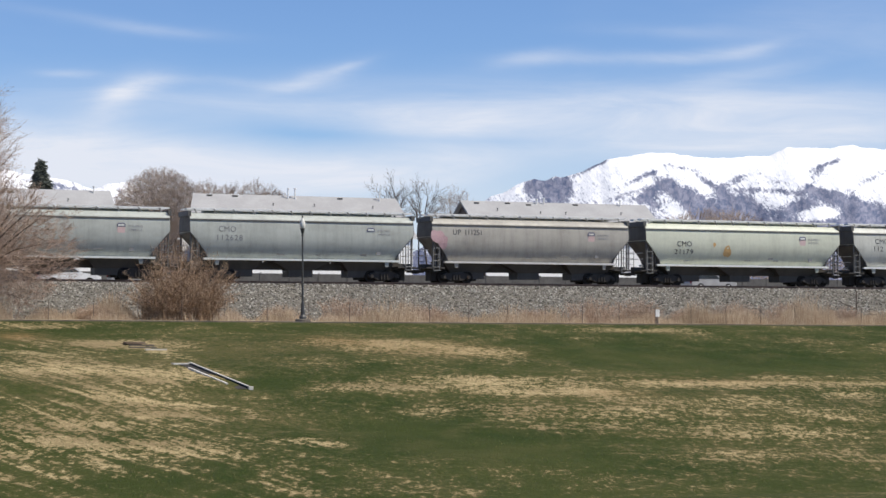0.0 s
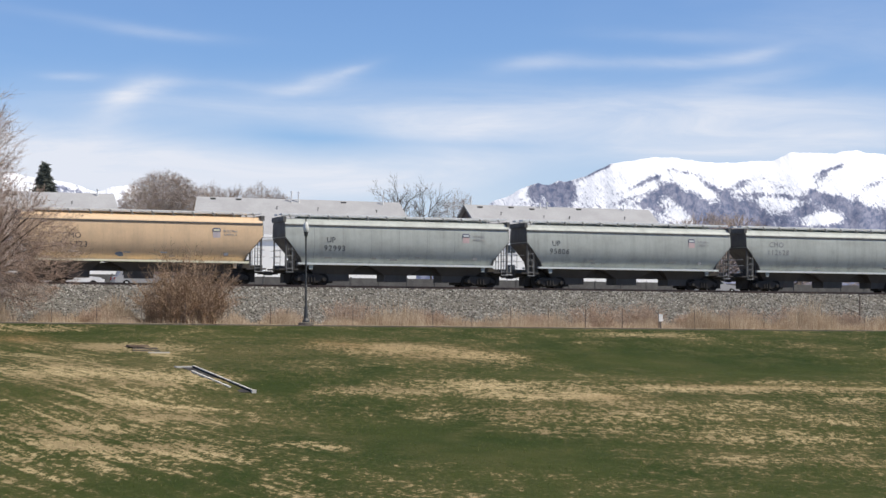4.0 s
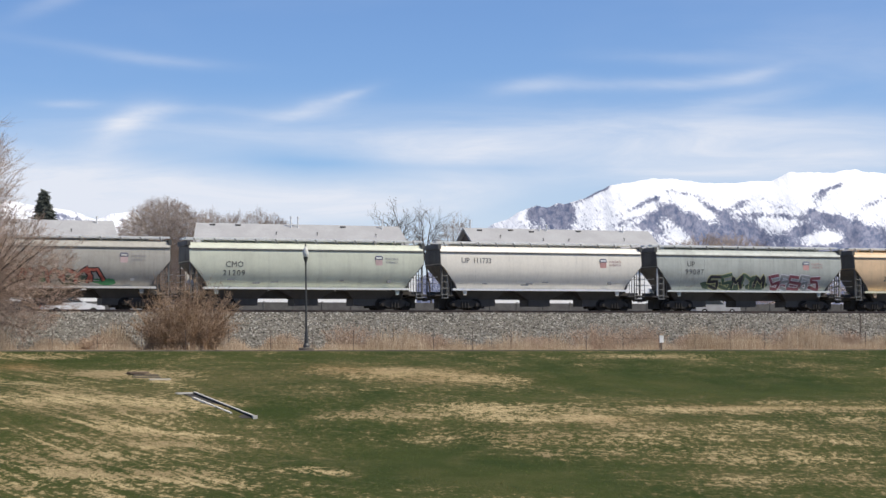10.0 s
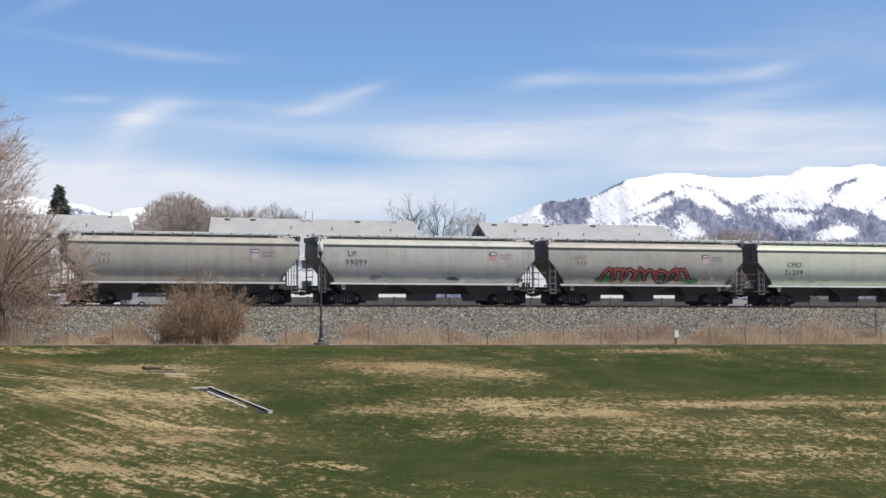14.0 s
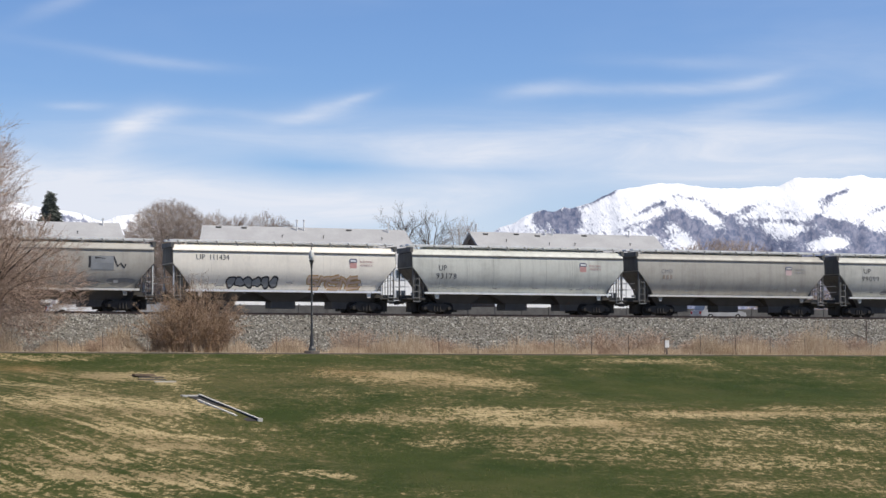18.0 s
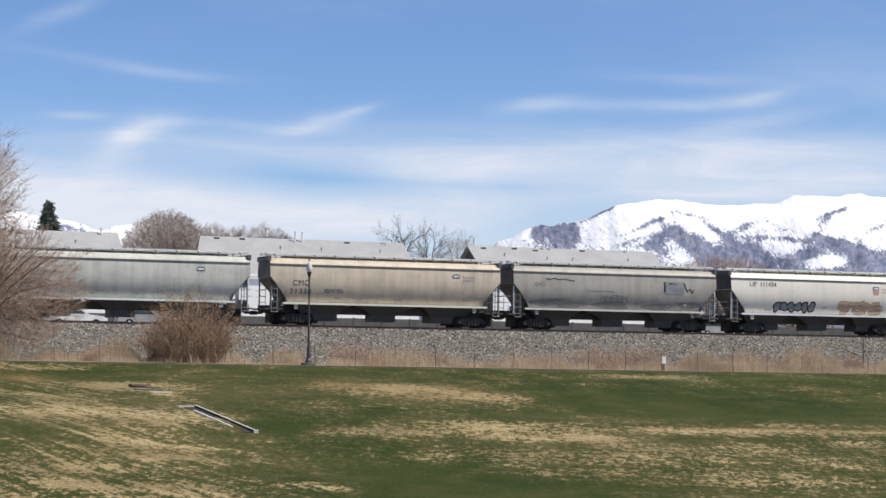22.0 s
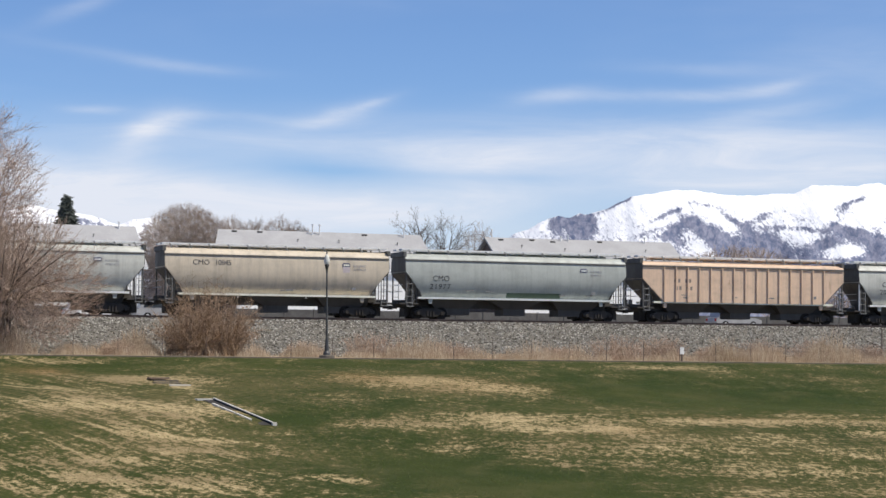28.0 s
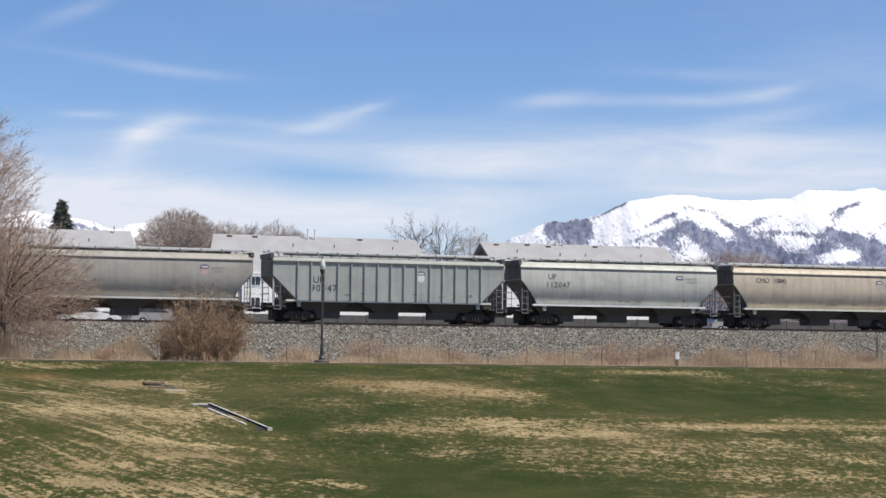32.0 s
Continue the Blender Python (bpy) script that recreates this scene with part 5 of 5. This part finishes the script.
def graffiti(car, x0, z0, wide, tall, count, fills, line, seed):
    """Sprayed lettering that cannot be read: thick jagged strokes with an outline."""
    rnd = random.Random(seed)
    cell = wide / count
    for i in range(count):
        cx = x0 + (i + 0.5) * cell
        if fills and fills[0] == "spray_grey":
            part("sprayed_edge", blob(cx, z0 + tall / 2, cell * 0.62, tall * 0.5, seed + i, 0.018 + 0.001 * i), line, car)
            part("sprayed_letter", blob(cx, z0 + tall / 2, cell * 0.44, tall * 0.36, seed + i, 0.028 + 0.001 * i), fills[0], car)
            continue
        corner = [(-0.42, -0.42), (-0.3, 0.42), (0.1, rnd.uniform(-0.1, 0.3)), (0.38, 0.44), (0.3, -0.1), (0.46, -0.44)]
        if rnd.random() < 0.5:
            corner = [(0.4, 0.40), (-0.35, 0.34), (-0.38, -0.05), (0.34, 0.02), (0.36, -0.42), (-0.42, -0.38)]
        if line == "spray_black":
            lean = rnd.uniform(-0.15, 0.25)
            corner = [(-0.42 * math.cos(math.pi * k / 6) + lean * math.sin(math.pi * k / 6), -0.42 + 0.9 * math.sin(math.pi * k / 6)) for k in range(7)]
        corner = [(cx + (a + rnd.uniform(-0.2, 0.2)) * cell * 1.2, z0 + tall * (0.5 + (b + rnd.uniform(-0.12, 0.10)))) for a, b in corner]
        pts = []
        for a, b in zip(corner, corner[1:]):
            pts += [(a[0] + (b[0] - a[0]) * k / 3, a[1] + (b[1] - a[1]) * k / 3) for k in range(3)]
        pts.append(corner[-1])
        if fills:
            part("sprayed_edge", ribbon(pts, min(0.34, cell * 0.46)), line, car)
            part("sprayed_letter", ribbon(pts, min(0.17, cell * 0.24) * (1.35 if line in ("spray_yellow", "spray_white") else 1.0), 0.026), fills[i % len(fills)], car)
        else:
            part("sprayed_line", ribbon(pts, 0.07), line, car)


def make_truck(car, x):
    t = part("truck", shared("truck_bolster", lambda: box(box_bm(-0.26, 0.26, -0.95, 0.95, 0.42, 0.72), -0.35, 0.35, -0.4, 0.4, 0.72, 0.95)), "truck_iron", car, at=pose(x, 0, 0))
    part("brake_rigging", shared("brake_rigging", lambda: box(box_bm(-1.75, 1.75, -0.5, 0.5, 0.20, 0.86), -0.5, 0.5, -0.62, 0.62, 0.14, 0.5)), "truck_iron", t)
    for y in (-1.0, 1.0):
        part("side_frame", shared("side_frame", frame_bm), "truck_iron", t, at=pose(0, y, 0, 0, 0, 0 if y < 0 else 180))
    for dx in (-0.9, 0.9):
        w = part("wheelset", shared("wheelset", wheel_bm), "wheel_steel", t, at=pose(dx, 0, 0.457))
        WHEELS.append((w, dx))
    return t


WHEELS, CARS = [], []


def make_car(front, rear, colour, style, label, lines=(), big=0.0, art=(), emblem="blue", bars_white=False, stains=(), slogan=True, bands=(), strokes=(), marks=()):
    """front, rear: where the ends of its body stand at the start of the clip."""
    mid, half = (front + rear) / 2, round((front - rear) / 2, 1)
    ribbed = style == "ribbed"
    car = thing("hopper_car", label, "freight car", "cars of the freight train", at=pose(mid, TRACK_Y, 0))
    paint, sill = "paint_" + colour, "sill_" + colour
    part("body", shared(("body", half, ribbed), lambda: body_mesh(half, ribbed)), paint, car)
    for s in (-1, 1):
        part("eave_rail", shared(("eave_rail", half), lambda: box_bm(-half, half, -0.05, 0.05, -0.05, 0.04)), "end_sheet", car, at=pose(0, s * (1.575 if ribbed else 1.50), 4.17))
        part("side_sill", shared(("side_sill", half), lambda: box_bm(-half + 0.95, half - 0.95, -0.19, 0.16, -0.06, 0.08)), sill, car, at=pose(0, s * 1.32, 1.52))
        part("roof_walk", shared(("roof_walk", half), lambda: box_bm(-half - 0.1, half + 0.1, -0.32, 0.32, -0.075, 0.04)), "galvanised", car, at=pose(0, s * 0.62, 4.93))
        k = 12
        for i in range(k):
            x = -half + 0.5 + i * (2 * half - 1.0) / (k - 1)
            part("walk_bracket", shared("walk_bracket", lambda: prism(bmesh.new(), [(0.06, 0), (0.17, 0), (-0.04, 0.36), (-0.15, 0.36)], -0.03, 0.03)), "ladder_grey", car, at=pose(x, s * 0.93, 4.56))
    part("hatch_cover", shared(("hatch_cover", half), lambda: box_bm(-half + 1.2, half - 1.2, -0.30, 0.30, 0, 0.14)), paint, car, at=pose(0, 0, 4.69))
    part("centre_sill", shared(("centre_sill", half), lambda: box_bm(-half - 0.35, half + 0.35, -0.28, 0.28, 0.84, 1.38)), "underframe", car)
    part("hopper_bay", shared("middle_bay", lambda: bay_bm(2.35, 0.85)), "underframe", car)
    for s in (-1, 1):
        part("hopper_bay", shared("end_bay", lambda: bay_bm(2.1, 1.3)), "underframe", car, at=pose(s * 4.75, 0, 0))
        make_truck(car, s * (half - 2.0))
        part("end_platform", shared("end_platform", lambda: box_bm(-0.75, 0.62, -1.5, 1.5, 1.06, 1.16)), "underframe", car, at=pose(s * (half - 0.35), 0, 0))
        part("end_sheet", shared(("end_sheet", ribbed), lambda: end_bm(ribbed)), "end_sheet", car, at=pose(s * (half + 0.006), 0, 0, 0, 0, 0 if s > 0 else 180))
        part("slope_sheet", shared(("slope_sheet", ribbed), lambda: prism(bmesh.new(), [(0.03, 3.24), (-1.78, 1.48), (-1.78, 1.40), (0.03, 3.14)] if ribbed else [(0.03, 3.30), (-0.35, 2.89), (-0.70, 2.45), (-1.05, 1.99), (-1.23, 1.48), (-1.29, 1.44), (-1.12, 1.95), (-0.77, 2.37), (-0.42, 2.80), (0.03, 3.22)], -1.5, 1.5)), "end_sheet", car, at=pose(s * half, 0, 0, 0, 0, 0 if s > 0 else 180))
        part("crossover_board", shared("crossover_board", lambda: box_bm(-0.12, 0.10, -1.42, 1.42, 4.40, 4.74)), "end_sheet", car, at=pose(s * (half + 0.04), 0, 0, 0, 0, 0 if s > 0 else 180))
        for i in range(5):
            d = 0.12 + 0.19 * i
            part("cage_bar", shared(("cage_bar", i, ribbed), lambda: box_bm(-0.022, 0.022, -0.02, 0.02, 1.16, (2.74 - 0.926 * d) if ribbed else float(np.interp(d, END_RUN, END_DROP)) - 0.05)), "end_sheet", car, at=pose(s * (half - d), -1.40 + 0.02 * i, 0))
        for y in (-1.42, 1.42):
            part("end_post", shared("end_post", lambda: box_bm(-0.04, 0.04, -0.04, 0.04, 1.16, 3.2)), "white_bars" if bars_white else "end_sheet", car, at=pose(s * (half - 0.06), y, 0))
        part("end_rail", shared("end_rail", lambda: bar(bar(bmesh.new(), (0, -1.4, 1.95), (0, 1.4, 1.95), 0.02, 5), (0, -1.4, 2.4), (0, 1.4, 2.4), 0.02, 5)), "galvanised", car, at=pose(s * (half + 0.2), 0, 0))
        for y in (-1.53, 1.53):
            part("ladder", shared("ladder", lambda: ladder_bm(0, 0, 0.95, 2.72, 4)), "ladder_grey", car, at=pose(s * (half - 0.32), y, 0))
        part("step", shared("step", lambda: box_bm(-0.25, 0.25, -0.12, 0.12, 0.90, 0.95)), "ladder_grey", car, at=pose(s * (half - 0.32), -1.55, 0))
        part("coupler", shared("coupler", lambda: box(box(box_bm(0, 0.42, -0.09, 0.09, 0.76, 0.92), 0.40, 0.66, -0.17, 0.12, 0.70, 0.98), 0.62, 0.74, 0.0, 0.17, 0.72, 0.96)), "underframe", car, at=pose(s * (half + 0.1), 0, 0, 0, 0, 0 if s > 0 else 180))
        part("brake_box", shared("brake_box", lambda: bar(box_bm(-0.25, 0.25, -0.3, 0.3, 1.16, 1.75), (0, 0, 1.6), (0, 0, 2.5), 0.05)), "underframe", car, at=pose(s * (half - 0.75), 0.4 * s, 0))
    if ribbed:
        k = 14
        for s in (-1, 1):
            for i in range(k + 1):
                x = -half + 1.75 + i * (2 * half - 3.5) / k
                part("side_post", shared("side_post", lambda: box_bm(-0.038, 0.038, -0.05, 0.05, 1.58, 4.14)), paint, car, at=pose(x, s * 1.59, 0))
    else:
        k = 8 if style == "panelled" else 6
        for s in (-1, 1):
            for i in range(1, k):
                x = -half + i * 2 * half / k
                part("weld_seam", shared("weld_seam", lambda: ribbon([(0, z) for z in np.linspace(1.62, 4.15, 9)], 0.03, 0.003)), ("seam_" if style == "panelled" else "faint_") + colour, car, at=pose(x, 0, 0, 0, 0, 0 if s < 0 else 180))
    for words, fx, z, size in lines:
        letters(car, words, -half + fx * 2 * half, z, size, "letter_grey" if big else "letter_black", 0.012 if ribbed else 0.0)
    ex, ez = -half + 0.785 * 2 * half, 3.42
    if ribbed:
        ex, ez = -half + 0.615 * 2 * half, 3.3
    def tile(name, x0, x1, z0, z1, material):
        out = 1.55 if ribbed else max(side_y(z0, False), side_y(z1, False))
        part(name, box_bm(x0, x1, -out - 0.012, -out + 0.03, z0, z1), material, car)
    def shape(name, outline, material, deep=0.0):
        out = (1.55 if ribbed else side_y(ez, False)) + 0.012 + deep
        part(name, prism(bmesh.new(), [(ex + 1.22 * a, ez + 1.22 * b) for a, b in outline], -out, -out + 0.05 + deep), material, car)
    if emblem:
        shape("emblem_cap", [(0, 0.12), (0.46, 0.12), (0.46, 0.26), (0.39, 0.34), (0.07, 0.34), (0, 0.26)], "emblem_blue")
        shape("emblem_band", [(0.06, 0.17), (0.40, 0.17), (0.40, 0.26), (0.06, 0.26)], sill, 0.006)
    field = {"red": "emblem_red", "white": "white_bars", "blue": "emblem_pink", "lavender": "emblem_lavender"}
    if emblem in field:
        shape("emblem_field", [(0.02, 0.105), (0.02, -0.16), (0.10, -0.26), (0.23, -0.31), (0.36, -0.26), (0.44, -0.16), (0.44, 0.105)], field[emblem])
    if slogan and not ribbed:
        for k, word in enumerate(("BUILDING", "AMERICA")):
            letters(car, word, ex + 0.78, ez + 0.14 - 0.24 * k, 0.21, "slogan_red" if emblem == "red" else "slogan_grey")
    tile("data_plate", half - 2.7, half - 2.4, 1.95, 2.15, "letter_grey")
    rnd = random.Random(int(mid * 10) % 997)
    for _ in range(4):
        x, z, w = rnd.uniform(-half + 2.0, half - 3.0), rnd.choice((1.84, 1.92, 2.05)), rnd.uniform(0.25, 0.6)
        tile("stencil_bar", x, x + w, z, z + rnd.uniform(0.05, 0.11), "letter_grey" if colour in ("off_white", "tan", "light", "pale_green") else "spray_smoke")
    for x in (-half + 1.9, half - 1.9):
        for s in (-1, 1):
            part("jacking_pad", shared("jacking_pad", lambda: prism(bmesh.new(), [(-0.16, 0), (0.16, 0), (0.11, -0.32), (-0.11, -0.32)], -0.05, 0.05)), paint, car, at=pose(x, s * 1.36, 1.45))
    for spec in art:
        graffiti(car, *spec)
    for x0, x1, z, wide, material in bands:
        part("sprayed_band", ribbon([(x0 + (x1 - x0) * k / 12, z) for k in range(13)], wide), material, car)
    for points, wide, material in strokes:
        part("sprayed_line", ribbon(points, wide), material, car)
    for x0, z0, count in marks:
        for k in range(count):
            tile("stencil_bar", x0 + 0.30 * k, x0 + 0.30 * k + 0.17, z0, z0 + 0.27, "rust_grey")
    for cx, cz, rx, rz, material, seed in stains:
        part("stain", blob(cx, cz, rx, rz, seed), material, car)
    CARS.append((car, mid))
    return car


for _k, _c in SIDE_COLOURS.items():
    plain("seam_" + _k, tuple(c * 0.70 for c in _c), 0.6)
    plain("faint_" + _k, tuple(c * 0.94 for c in _c), 0.6)

# front and rear of each car's body at the start
ENDS = [(99.45, 82.75), (81.4, 64.8), (63.35, 47.95), (46.5, 30.5), (29.1, 12.5), (11.1, -5.6), (-7.1, -23.6), (-24.8, -40.6), (-41.9, -57.7), (-59.0, -75.8),
        (-77.15, -92.9), (-94.1, -110.2), (-111.6, -127.4), (-128.65, -145.0), (-146.3, -162.1), (-163.4, -179.8), (-180.8, -197.9), (-199.35, -216.3),
        (-217.7, -234.75), (-236.1, -253.1), (-254.3, -270.2), (-271.55, -287.35), (-288.7, -305.7), (-307.1, -324.0), (-325.5, -342.5)]
GREYG = "weathered grey-green covered hopper car with round sides"
GREY = "weathered grey covered hopper car with round sides"


def two(mark, number, fx=0.13, size=0.54, gap=0.58, z=3.42):
    return ((mark, fx + 0.014, z, size), (number, fx, z - gap, size))


make_car(*ENDS[0], "light", "smooth", "pale grey covered hopper car with round sides", two("CMO", "112", 0.10))
make_car(*ENDS[1], "pale_green", "smooth", "pale green covered hopper car with an orange rust stain", two("CMO", "21179", 0.14, z=2.95), stains=((-1.5, 2.6, 0.28, 0.5, "stain", 3), (-2.6, 3.1, 0.1, 0.2, "stain", 4)))
make_car(*ENDS[2], "grey", "smooth", "grey covered hopper car with a faded pink mark", (("UP 111251", 0.10, 3.48, 0.53),), stains=((-7.35, 3.35, 0.45, 0.5, "stain_pink", 4), (-6.9, 2.9, 0.4, 0.4, "stain_pink", 6)))
make_car(*ENDS[3], "grey_green", "smooth", GREYG, two("CMO", "112628", 0.108, z=3.38), big=1, emblem="outline")
make_car(*ENDS[4], "grey_green", "smooth", GREYG, two("UP", "95806", 0.105, z=3.12))
make_car(*ENDS[5], "grey_green", "panelled", "grey-green covered hopper car with welded panels", two("UP", "92993", 0.165, z=3.02))
make_car(*ENDS[6], "tan", "smooth", "tan yellow covered hopper car with round sides", two("CMO", "265223", 0.155, z=2.96), emblem="lavender", stains=((-1.6, 1.95, 0.3, 0.14, "spray_blue", 5),))
make_car(*ENDS[7], "grey_green", "panelled", "grey-green covered hopper car with sprayed lettering along the sill", two("UP", "99087", 0.145, z=3.36), emblem="red",
         art=((-3.5, 1.72, 4.6, 1.1, 5, ("spray_black", "spray_pine"), "spray_yellow", 7), (1.7, 1.65, 4.3, 1.15, 5, ("spray_wine", "spray_grey"), "spray_white", 9)), bars_white=True,
         stains=((-3.3, 1.95, 0.9, 0.3, "spray_pine", 41), (-1.6, 1.95, 1.2, 0.3, "spray_pine", 42), (0.6, 1.95, 0.9, 0.32, "spray_pine", 43), (2.6, 1.9, 0.8, 0.24, "spray_rose", 44), (4.0, 1.9, 1.1, 0.24, "spray_wine", 45), (5.4, 1.9, 0.8, 0.22, "spray_rose", 46)))
make_car(*ENDS[8], "off_white", "smooth", "clean off-white covered hopper car", (("UP 111733", 0.10, 3.42, 0.53),), emblem="red")
make_car(*ENDS[9], "pale_green", "smooth", "pale green covered hopper car with round sides", two("CMO", "21209", 0.135, z=2.96))
make_car(*ENDS[10], "grey", "smooth", "grey covered hopper car with red and green sprayed shapes", (("CMO", 0.13, 3.4, 0.4),), big=1, marks=((-5.7, 2.98, 3),), art=((-3.7, 1.80, 7.0, 0.95, 8, ("spray_red",), "spray_black", 12),), stains=((-3.3, 1.98, 0.8, 0.3, "spray_green", 51), (-0.6, 2.2, 0.7, 0.35, "spray_green", 54), (1.4, 2.0, 0.9, 0.35, "spray_pine", 52), (3.5, 1.9, 0.9, 0.2, "spray_green", 53)))
make_car(*ENDS[11], "mid", "panelled", "light grey covered hopper car with welded panels", two("UP", "99099", 0.12, z=3.40), emblem="red", stains=((1.9, 1.9, 0.5, 0.14, "spray_pine", 61), (-3.9, 1.95, 0.5, 0.16, "spray_smoke", 62), (7.1, 1.85, 0.2, 0.16, "stain", 63)))
make_car(*ENDS[12], "grey", "smooth", "dirty grey covered hopper car with round sides", (("CMO", 0.12, 3.2, 0.4),), big=1, marks=((-5.9, 2.78, 3),))
make_car(*ENDS[13], "light", "panelled", "light grey covered hopper car with welded panels", two("UP", "93178", 0.105, z=3.13), emblem="red")
make_car(*ENDS[14], "off_white", "smooth", "off-white covered hopper car with black and orange spraying", (("UP 111434", 0.10, 3.6, 0.53),), emblem="red", bars_white=True,
         art=((-4.2, 1.72, 3.6, 0.8, 6, ("spray_grey",), "spray_black", 15), (1.6, 1.72, 3.6, 0.9, 5, ("spray_orange",), "stain", 16)))
make_car(*ENDS[15], "grey", "smooth", "grey covered hopper car with black sprayed scribbles", (("CMO", 0.10, 3.2, 0.35),), big=1, bars_white=True, emblem="", slogan=False,
         stains=((-5.6, 2.0, 1.1, 0.3, "spray_smoke", 1), (-3.6, 1.85, 1.3, 0.2, "spray_smoke", 2), (-0.4, 1.9, 1.6, 0.26, "spray_smoke", 5), (3.4, 1.85, 1.5, 0.22, "spray_smoke", 6), (6.0, 2.0, 0.8, 0.34, "spray_smoke", 8)),
         bands=((3.95, 5.5, 3.05, 0.46, "spray_grey"), (3.95, 5.5, 3.50, 0.46, "spray_grey")),
         strokes=(([(-5.7, 3.72), (-5.3, 3.68), (-5.0, 3.76), (-4.6, 3.66), (-4.2, 3.74), (-3.8, 3.64), (-3.4, 3.60)], 0.07, "spray_black"),
                  ([(3.9, 3.72), (3.92, 3.3), (3.88, 2.95)], 0.16, "spray_black"), ([(4.25, 3.62), (4.6, 3.66), (4.95, 3.62)], 0.18, "spray_black"),
                  ([(5.2, 3.30), (5.3, 3.66), (5.5, 3.68), (5.62, 3.35), (5.75, 3.05), (5.95, 3.25), (6.2, 2.95), (6.3, 3.2)], 0.12, "spray_black"),
                  ([(-2.4, 2.95), (-1.6, 2.9), (-0.9, 2.95), (-0.2, 2.88)], 0.06, "spray_smoke")),
         art=((-1.3, 2.15, 2.2, 0.5, 5, (), "spray_smoke", 19), (-6.0, 1.85, 2.2, 0.5, 4, (), "spray_smoke", 18)))
make_car(*ENDS[16], "beige", "smooth", "dusty beige covered hopper car with round sides", two("CMO", "21330", 0.08, z=2.76), emblem="outline", art=((-4.6, 2.3, 1.3, 0.25, 4, (), "spray_smoke", 31),))
make_car(*ENDS[17], "light", "smooth", "pale grey covered hopper car with round sides", two("CMO", "20039", 0.105, z=3.0), emblem="outline", slogan=False, bars_white=True)
make_car(*ENDS[18], "orange", "ribbed", "rusty orange-tan hopper car with outside posts", art=((-1.9, 1.66, 1.5, 0.4, 3, (), "spray_wine", 22),), emblem="", marks=((-5.9, 3.0, 2), (-5.0, 3.0, 2), (-5.8, 2.45, 2), (-4.9, 2.45, 2)))
make_car(*ENDS[19], "grey_green", "smooth", GREYG, two("CMO", "21977", 0.105, z=2.74), emblem="outline", bands=((-0.8, 3.4, 1.82, 0.34, "spray_pine"),))
make_car(*ENDS[20], "beige", "smooth", "dusty beige covered hopper car with round sides", (("CMO  10845", 0.12, 3.5, 0.5),), emblem="lavender")
make_car(*ENDS[21], "light", "smooth", "pale grey-green covered hopper car with round sides", two("UP", "112047", 0.12, z=3.4), emblem="outline")
make_car(*ENDS[22], "grey_green", "ribbed", "grey-green hopper car with outside posts", two("UP", "90047", 0.155, z=2.76, size=0.66), emblem="white", bars_white=True)
make_car(*ENDS[23], "grey", "smooth", GREY, bars_white=True)
make_car(*ENDS[24], "grey", "smooth", GREY)


def travelled(t):
    """Metres that the train has gone at t seconds."""
    slack = float(np.interp(t, [0, 4, 7, 10, 14, 17, 19, 22, 25, 28, 30, 32], [0, 0.06, -0.12, 0.03, 0.04, 0.08, -0.08, 0.26, 0.34, -0.06, -0.06, -0.24]))
    return 10.6 * t + 0.02 * max(0.0, t - 23.0) ** 2 + slack


def motions():
    """The train rolls past, its wheels turn."""
    times = range(0, 33)
    for car, mid in CARS:
        walk(car, [(t, pose(mid + travelled(t), TRACK_Y, 0)) for t in times])
    keyed = {}
    for wheel, dx in WHEELS:
        if dx not in keyed:
            walk(wheel, [(k / FPS, pose(dx, 0, 0.457, 0, math.degrees(travelled(k / FPS) / 0.457) % 360.0, 0)) for k in range(32 * FPS + 1)])
            keyed[dx] = wheel.animation_data
        else:
            wheel.rotation_mode = "QUATERNION"
            turning = wheel.animation_data_create()
            turning.action, turning.action_slot = keyed[dx].action, keyed[dx].action_slot


motions()
